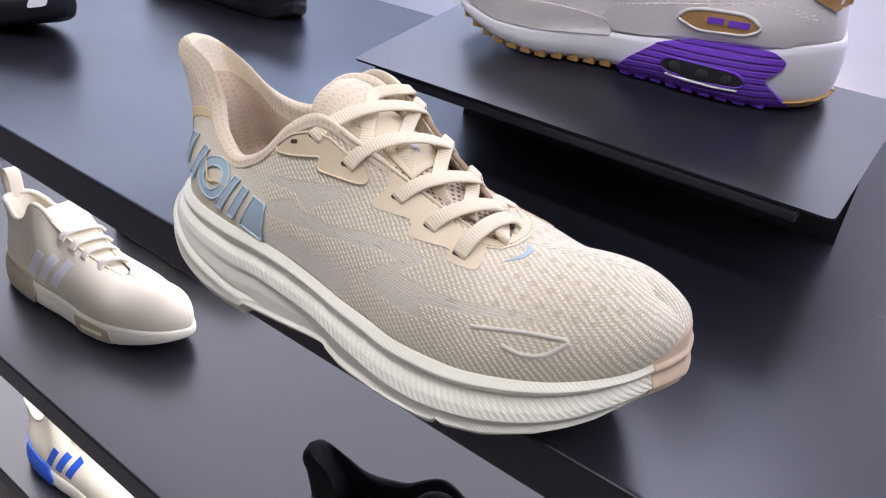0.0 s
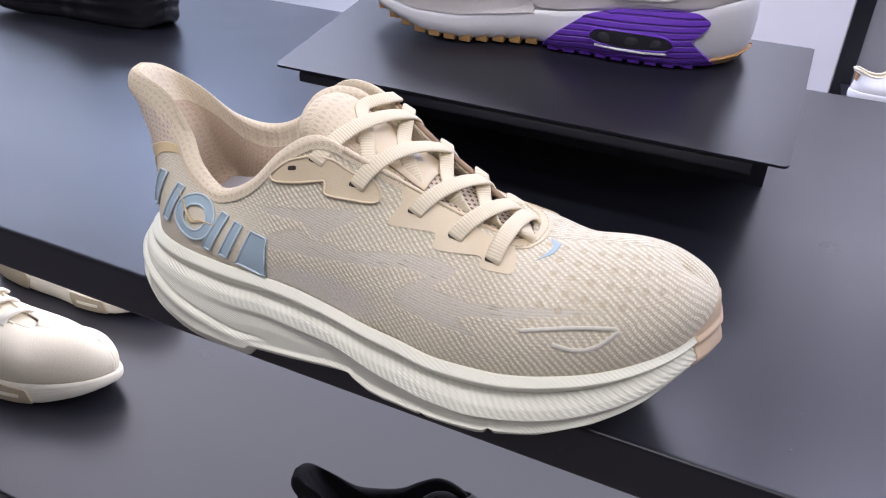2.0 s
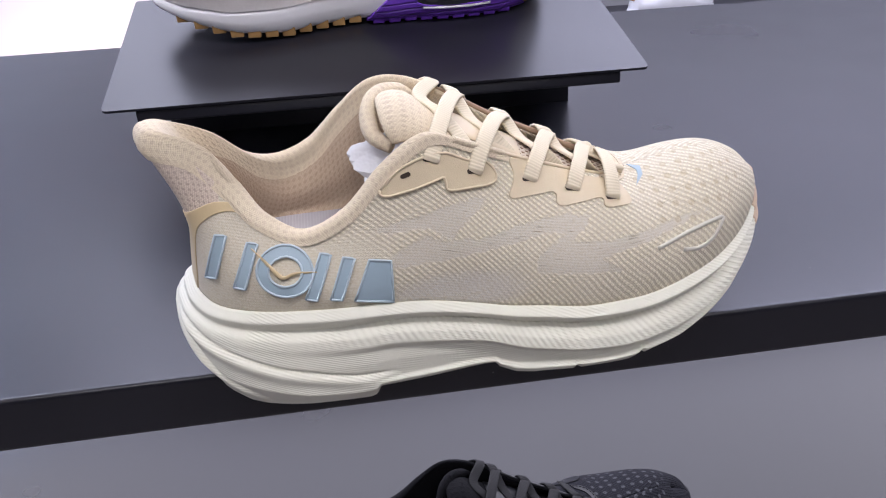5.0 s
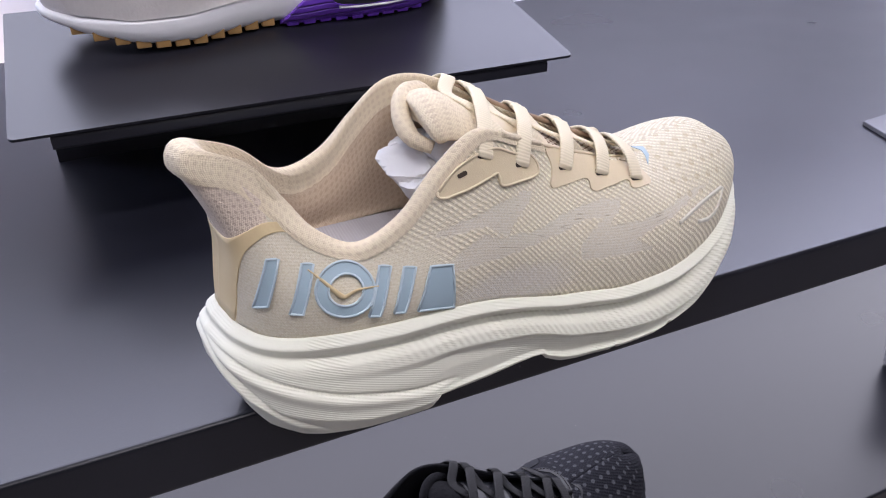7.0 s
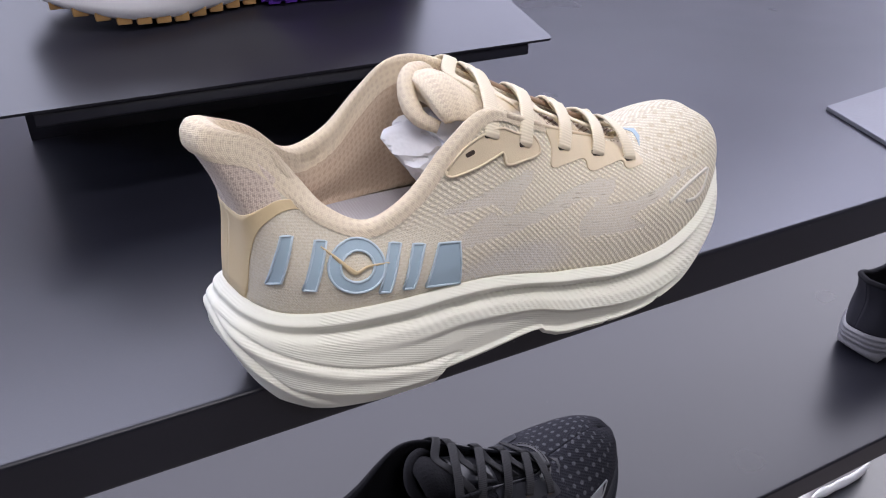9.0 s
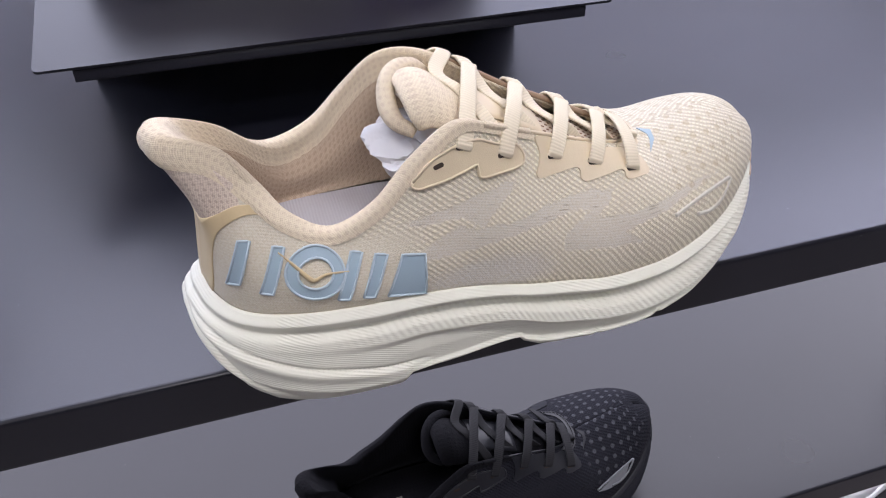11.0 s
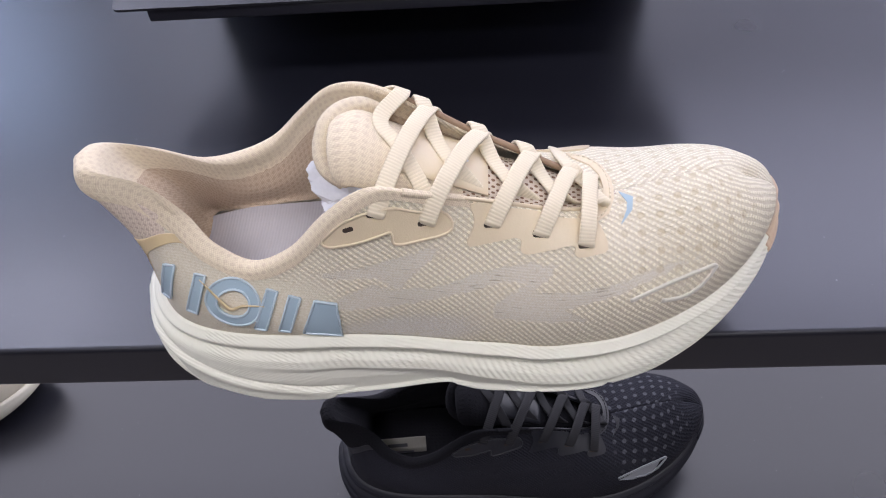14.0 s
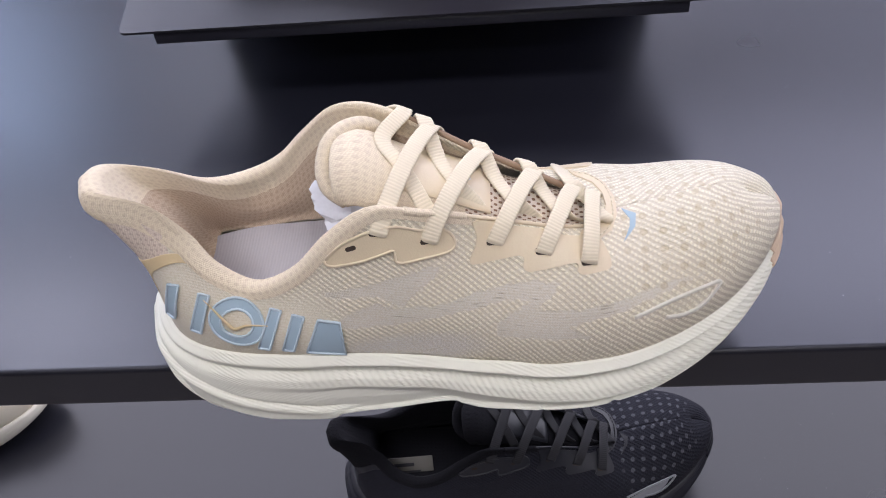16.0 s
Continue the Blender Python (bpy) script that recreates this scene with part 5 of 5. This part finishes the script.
def sock_shoe(m, label, colours, stripes, plug, group="", size=1.0, pull=None):
    """Knit sock-like sneaker with a pod sole, plugs let into its side, three slanting bars and a heel pull loop."""
    rows = low_top(0.100, 0.122, [(0, 0.034), (0.1, 0.030), (0.2, 0.026), (0.29, 0.030)], toe=0.004, short=True)
    sh, up = sneaker(m, label, colours, rows, group=group, size=size, laces=4, ribs=0.0003, lace_w=0.0058)
    wall = Wall(up, rows, FLAT_Z)
    for half in (0, 1):
        patch(wall, half, rounded([(0.006, 0.008), (0.100, 0.003), (0.106, 0.020), (0.092, 0.034), (0.044, 0.044), (0.006, 0.048)], 0.004), "heel_plug", plug, sh, "", 0.0022, step=0.006)
        pl = patch(wall, half, rounded([(0.180, 0.005), (0.230, 0.006), (0.226, 0.022), (0.176, 0.024)], 0.003), "forefoot_plug", plug, sh, "", 0.002, step=0.006)
        patch(wall, half, [(0.188, 0.0125), (0.218, 0.0130), (0.218, 0.0165), (0.188, 0.0160)], "print_bar", colours["sole"], pl, "", 0.0004, step=0.006, lift=0.0021)
        for q in range(3):
            x = 0.088 + q * 0.020
            patch(wall, half, [(x, 0.040), (x + 0.0115, 0.038), (x + 0.025, 0.068), (x + 0.015, 0.072)], "stripe", stripes, sh, "", 0.0005, step=0.006)
    loop = [(0.007, -0.004, 0.082), (0.001, -0.004, 0.098), (-0.004, -0.004, 0.116), (-0.002, -0.004, 0.126), (0.005, -0.004, 0.127), (0.010, -0.004, 0.116), (0.014, -0.004, 0.092)]
    tube("pull_loop", ribbon(loop, 36), 0.0085, pull or colours["lining"], sh, sides=12, flat=0.13, side=(0, 1.0, 0))
    return sh


CREAM = {"upper": M["white_knit"], "lining": M["white_knit"], "sole": M["cream_rubber"], "tongue": M["white_knit"], "lace": M["white_lace"]}
sock_shoe(pose(-0.7473, 0.1600, -0.325, 0, 0, 3), "off-white knit sneaker with sand plugs in its sole", CREAM, M["white_rubber"], M["sand_rubber"], group="sneakers on the lower shelf", size=1.06)
sock_shoe(pose(-0.802, 0.345, -0.325, 0, 0, -2), "off-white knit sneaker standing behind another", CREAM, M["white_rubber"], M["sand_rubber"], group="sneakers on the lower shelf", size=1.02)
sock_shoe(pose(-0.772, 0.160, -0.650, 0, 0, 4), "cream knit sneaker with royal-blue stripes and heel plug", CREAM, M["royal"], M["royal"], size=1.02, pull=M["royal"])
WHITE = {"upper": M["white_rubber"], "lining": M["white_knit"], "sole": M["white_rubber"], "tongue": M["white_rubber"], "lace": M["white_lace"]}
plain_rows = low_top(0.080, 0.098, [(0, 0.028), (0.2, 0.024), (0.29, 0.024)], toe=0.008)
sneaker(pose(0.79, 0.215, -0.650, 0, 0, 180), "plain white leather sneaker on the lowest shelf", WHITE, plain_rows, laces=4)

# heavy black shoes at the rack's far end
COAL = {"upper": M["blk_film"], "lining": M["blk_soft"], "sole": M["blk_foam"], "tongue": M["blk_soft"], "lace": M["blk_lace"]}
chunky = np.array([[-1.0, 2.5, 3.0, 2.0, 4.5, 3.0, 4.5, 3.0, 4.0, 0.6]] * len(SOLE_X)) / 1000
GLOSS = dict(COAL, sole=M["blk_gloss"], upper=M["blk_gloss"])
BEVEL_Z = [(-0.01, 0.026), (0.006, 0.022), (0.018, 0.008), (0.034, 0.0), (0.20, 0.0), (0.235, 0.003), (0.265, 0.010), (0.29, 0.018)]
sneaker(pose(-0.588, 0.490, 0, 0, 0, 182), "chunky glossy black sneaker with a banded heel", GLOSS, low_top(0.100, 0.118, [(0, 0.056), (0.1, 0.046), (0.29, 0.036)]), bottom=BEVEL_Z, group="black shoes on the upper shelf", size=1.05, offs=chunky)
SPRING_Z = [(-0.01, 0.008), (0.02, 0.0), (0.18, 0.0), (0.225, 0.005), (0.255, 0.014), (0.275, 0.021), (0.29, 0.026)]
tip_rows = low_top(0.090, 0.108, [(0, 0.034), (0.2, 0.032), (0.25, 0.038), (0.29, 0.050)], toe=0.0)
tipped, tu = sneaker(pose(-0.888, 0.140, 0, 0, 0, 2), "black sneaker with small white flashes at the toe", COAL, tip_rows, bottom=SPRING_Z, group="black shoes on the upper shelf")
wt = Wall(tu, tip_rows, SPRING_Z)
patch(wt, 0, rounded([(0.270, 0.033), (0.2830, 0.037), (0.2830, 0.046), (0.273, 0.045)], 0.003), "toe_flash", M["white_rubber"], tipped, "", 0.0014, step=0.005)
patch(wt, 0, [(0.186, 0.009), (0.214, 0.011), (0.211, 0.019), (0.191, 0.015)], "side_flash", M["white_rubber"], tipped, "", 0.0012, step=0.006)
PODS = {"upper": M["blk_knit"], "lining": M["blk_soft"], "sole": M["card"], "tongue": M["blk_soft"], "lace": M["blk_lace"]}
pod, pu = sneaker(pose(0.525, 0.155, -0.325, 0, 0, -4), "black knit runner with a grey cushioned heel", PODS, low_top(0.100, 0.112, [(0, 0.036), (0.29, 0.030)]), bottom=[(-0.01, 0.016), (0.012, 0.010), (0.03, 0.0), (0.034, 0.010), (0.05, 0.009), (0.055, 0.0), (0.2, 0.0), (0.29, 0.018)], offs=chunky)
wp = Wall(pu, low_top(0.100, 0.112, [(0, 0.036), (0.29, 0.030)]), FLAT_Z)
for q in range(2):
    ring = [(0.042 + 0.008 * q + 0.0035 * math.cos(t), 0.052 + 0.0045 * math.sin(t)) for t in np.linspace(0, 2 * math.pi, 14)]
    tube("print_ring", wp.place(ring, 0, (0, 2), 0.0005), 0.0008, M["white_rubber"], pod, sides=6)


# ---- the court shoe on the riser ----
def ribbed(name, color, pitch):
    n = Nodes(name)
    s = n.t.nodes.new("ShaderNodeSeparateXYZ")
    n.put(s.inputs[0], n.coords("UV"))
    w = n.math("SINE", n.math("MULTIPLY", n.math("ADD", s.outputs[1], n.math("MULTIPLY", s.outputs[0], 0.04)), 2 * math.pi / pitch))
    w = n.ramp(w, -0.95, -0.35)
    # groove shade is mixed into the rubber's colour, on top of the bump
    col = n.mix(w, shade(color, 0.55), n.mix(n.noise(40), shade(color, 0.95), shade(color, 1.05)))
    return n.done(col, 0.42, n.bump(w, 0.8, 0.0012))


M["purple_rib"] = ribbed("violet_rib_shaded_rubber", (0.20, 0.06, 0.64), 0.0043)


def cushion_shoe():
    sole = [(0, 0.047), (0.03, 0.044), (0.06, 0.037), (0.1, 0.034), (0.15, 0.027), (0.22, 0.022), (0.27, 0.024), (0.29, 0.028)]
    bottom = [(-0.01, 0.012), (0.006, 0.007), (0.022, 0.003), (0.2, 0.003), (0.235, 0.006), (0.265, 0.013), (0.29, 0.022)]
    rows = low_top(0.094, 0.108, sole, toe=0.004)
    mats = {"upper": M["leather"], "lining": M["white_knit"], "sole": M["white_rubber"], "tongue": M["white_knit"], "lace": M["white_lace"]}
    off = 0.134
    yb = 0.209 + off * math.cos(radians(SLOPE))
    zb = 0.070 + off * math.sin(radians(SLOPE)) + 0.0006
    m = pose(0.108, yb, zb, SLOPE) @ pose(0, 0, 0, 0, 0, 180)
    sh, up = sneaker(m, "pale leather sneaker with violet sole cage and gum outsole", mats, rows, bottom=bottom, size=1.09, laces=5)
    wall = Wall(up, rows, bottom)
    k = 1 / 1.09

    def sc(pts):
        return [(x * k, z * k) for x, z in pts]

    cage = sc([(0.160, 0.0035), (0.146, 0.018), (0.127, 0.032), (0.104, 0.040), (0.082, 0.043), (0.060, 0.044), (0.046, 0.042), (0.0385, 0.037), (0.0415, 0.031), (0.050, 0.0235), (0.042, 0.015), (0.0315, 0.0035)])
    win = sc([(0.122, 0.019), (0.118, 0.0245), (0.112, 0.026), (0.068, 0.0258), (0.062, 0.0235), (0.060, 0.0185), (0.064, 0.0155), (0.074, 0.0145), (0.112, 0.0148), (0.118, 0.0160)])
    for half in (0, 1):
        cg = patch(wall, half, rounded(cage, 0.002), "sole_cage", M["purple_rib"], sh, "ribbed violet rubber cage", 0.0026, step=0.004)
        patch(wall, half, rounded(win, 0.002), "air_window", M["window"], cg, "smoky window showing the cushion", 0.0004, lift=0.0028, step=0.005)
        ring = rounded(win, 0.003)
        tube("window_frame", wall.place(ring + ring[:1], half, (0, 2), 0.0028), 0.0008, M["purple"], cg, sides=8)
        low = [p for p in ring if p[1] < 0.0165 * k]
        for q in range(3):
            c = wall.place([((0.074 + 0.017 * q) * k, 0.0205 * k)], half, (0, 2), 0.0028)[0]
            bm = bmesh.new()
            bmesh.ops.create_uvsphere(bm, u_segments=10, v_segments=6, radius=0.0028)
            for v in bm.verts:
                v.co = Vector((v.co.x * 2.2, v.co.y * 0.2, v.co.z * 1.3)) + Vector(c)
            part("cushion_cell", bm, M["cell"], cg, smooth=True)
        tube("window_sill", wall.place(sc([(0.116, 0.0135), (0.100, 0.0128), (0.080, 0.0125), (0.064, 0.0135)]), half, (0, 2), 0.0031), 0.0010, M["white_rubber"], cg, sides=6)
        # mudguard, toe cap and heel pieces
        mud = sc([(0.166, 0.0275), (0.190, 0.0255), (0.225, 0.0240), (0.262, 0.0245), (0.295, 0.0285), (0.300, 0.040), (0.286, 0.046), (0.250, 0.044), (0.215, 0.046), (0.185, 0.042), (0.168, 0.036)])
        patch(wall, half, mud, "mudguard", M["suede"], sh, "warm-grey suede mudguard", 0.0012, step=0.006)
        panel = sc([(0.030, 0.053), (0.040, 0.046), (0.085, 0.046), (0.130, 0.036), (0.162, 0.032), (0.176, 0.041), (0.166, 0.052), (0.140, 0.058), (0.100, 0.066), (0.060, 0.072), (0.034, 0.066)])
        patch(wall, half, panel, "quarter_panel", M["leather"], sh, "", 0.0011, step=0.006)
        badge = sc([(0.058, 0.056), (0.068, 0.051), (0.100, 0.0485), (0.116, 0.0535), (0.110, 0.060), (0.100, 0.063), (0.072, 0.064), (0.064, 0.062)])
        bd = patch(wall, half, rounded(badge, 0.003), "badge", M["gum"], sh, "gum-coloured lozenge badge with violet bars", 0.0020, step=0.005)
        tube("badge_welt", wall.place(rounded(badge, 0.003) + rounded(badge, 0.003)[:1], half, (0, 2), 0.0016), 0.0012, M["leather"], bd, sides=6)
        for x0, x1 in ((0.066, 0.080), (0.083, 0.094)):
            patch(wall, half, sc([(x0, 0.0555), (x1, 0.0550), (x1, 0.0590), (x0, 0.0595)]), "print_bar", M["purple"], bd, "", 0.0004, lift=0.0021, step=0.005)
        eye = sc([(0.108, 0.071), (0.150, 0.060), (0.172, 0.056), (0.180, 0.068), (0.150, 0.082), (0.112, 0.096)])
        patch(wall, half, eye, "eyestay", M["purple_suede"], sh, "violet suede eyestay", 0.0014, step=0.006)
        heel = sc([(0.004, 0.074), (0.022, 0.070), (0.036, 0.080), (0.034, 0.094), (0.008, 0.098)])
        patch(wall, half, heel, "heel_piece", M["gum"], sh, "gum-coloured heel piece", 0.0016, step=0.006)
        for line in (sc([(0.032, 0.068), (0.060, 0.074), (0.100, 0.068), (0.140, 0.060), (0.168, 0.053)]), sc([(0.030, 0.0655), (0.060, 0.0715), (0.100, 0.0655), (0.140, 0.0575), (0.166, 0.0505)]),
                     sc([(0.170, 0.039), (0.190, 0.0445), (0.215, 0.0485), (0.250, 0.0465), (0.286, 0.0485)])):
            pts = spline(line, np.linspace(0, 1, 70))
            pp = wall.place(pts, half, (0, 2), 0.0013)
            for q in range(0, 68, 3):
                tube("stitch", pp[q:q + 2], 0.0004, M["leather"], sh, sides=4)
        # gum tread: a strip along the bottom edge and its lugs
        for q in range(11):
            x = (0.168 + q * 0.0126) * k
            c = wall.place([(x, np.interp(x, [b[0] for b in bottom], [b[1] for b in bottom]) + 0.0005)], half, (0, 2), -0.0015)[0]
            bm = bmesh.new()
            box(bm, -0.0044, 0.0044, -0.005, 0.004 if half else 0.005, -0.0034, 0.0034)
            bevel_all(bm, 0.0006, 1)
            for v in bm.verts:
                v.co += Vector(c)
            part("lug", bm, M["gum"], sh)
        for q in range(9):
            x = (0.050 + q * 0.0125) * k
            c = wall.place([(x, 0.0035)], half, (0, 2), 0.0)[0]
            bm = bmesh.new()
            box(bm, -0.0042, 0.0042, -0.003, 0.003, -0.0034, 0.002)
            bevel_all(bm, 0.0006, 1)
            for v in bm.verts:
                v.co += Vector(c)
            part("lug", bm, M["purple"], sh)
        hs = sc([(0.0335, 0.0035), (0.024, 0.0035), (0.014, 0.0054), (0.008, 0.0088), (0.010, 0.0128), (0.018, 0.0098), (0.036, 0.0078)])
        patch(wall, half, hs, "heel_tread", M["gum"], sh, "", 0.0020, step=0.005)
    return sh


cushion_shoe()

# ---- loose plate on the shelf, and the neighbouring rack beyond ----
bm = bmesh.new()
low = [bm.verts.new((x, y, 0.0)) for x, y in ((0.369, 0.134), (0.330, 0.030), (0.470, 0.030), (0.500, 0.150))]
high = [bm.verts.new((v.co.x, v.co.y, 0.0035)) for v in low]
bm.faces.new(high)
bm.faces.new(low[::-1])
for q in range(4):
    bm.faces.new((low[q], low[(q + 1) % 4], high[(q + 1) % 4], high[q]))
bevel_all(bm, 0.0006, 2)
me = bpy.data.meshes.new("sign_plate")
bmesh.ops.recalc_face_normals(bm, faces=bm.faces)
bm.to_mesh(me)
bm.free()
me.materials.append(M["card"])
tagged(new("sign_plate", me), "thin pale grey metal plate lying on the shelf", "plate")

back = thing("wall_rack", "neighbouring black shop rack with a grey back panel", "shelf rack")
folded([(2.15, -0.262), (1.72, -0.262), (1.72, -0.295), (1.74, -0.295)], 0.285, 2.9, "shelf_board", M["shelf"], back)
bm = bmesh.new()
box(bm, 0.312, 2.9, 2.152, 2.170, FLOOR, 0.40)
part("back_panel", bm, M["panel"], back)
bm = bmesh.new()
box(bm, 0.262, 0.310, 2.12, 2.18, FLOOR, 0.40)
bevel_all(bm, 0.003)
part("post", bm, M["shelf"], back)
for x in (0.285, 0.805, 1.330):
    sh, wu = sneaker(pose(x, 1.955, -0.262, 0, 0, 0 if x < 0.5 else -2), "plain white sneaker with a tan heel tab", WHITE, plain_rows, group="white sneakers on the far rack")
    for half in (0, 1):
        patch(wu, half, [(0.008, 0.052), (0.022, 0.050), (0.026, 0.068), (0.012, 0.074)], "heel_tab", M["tan_leather"], sh, "tan leather heel tab", 0.0012, step=0.006)
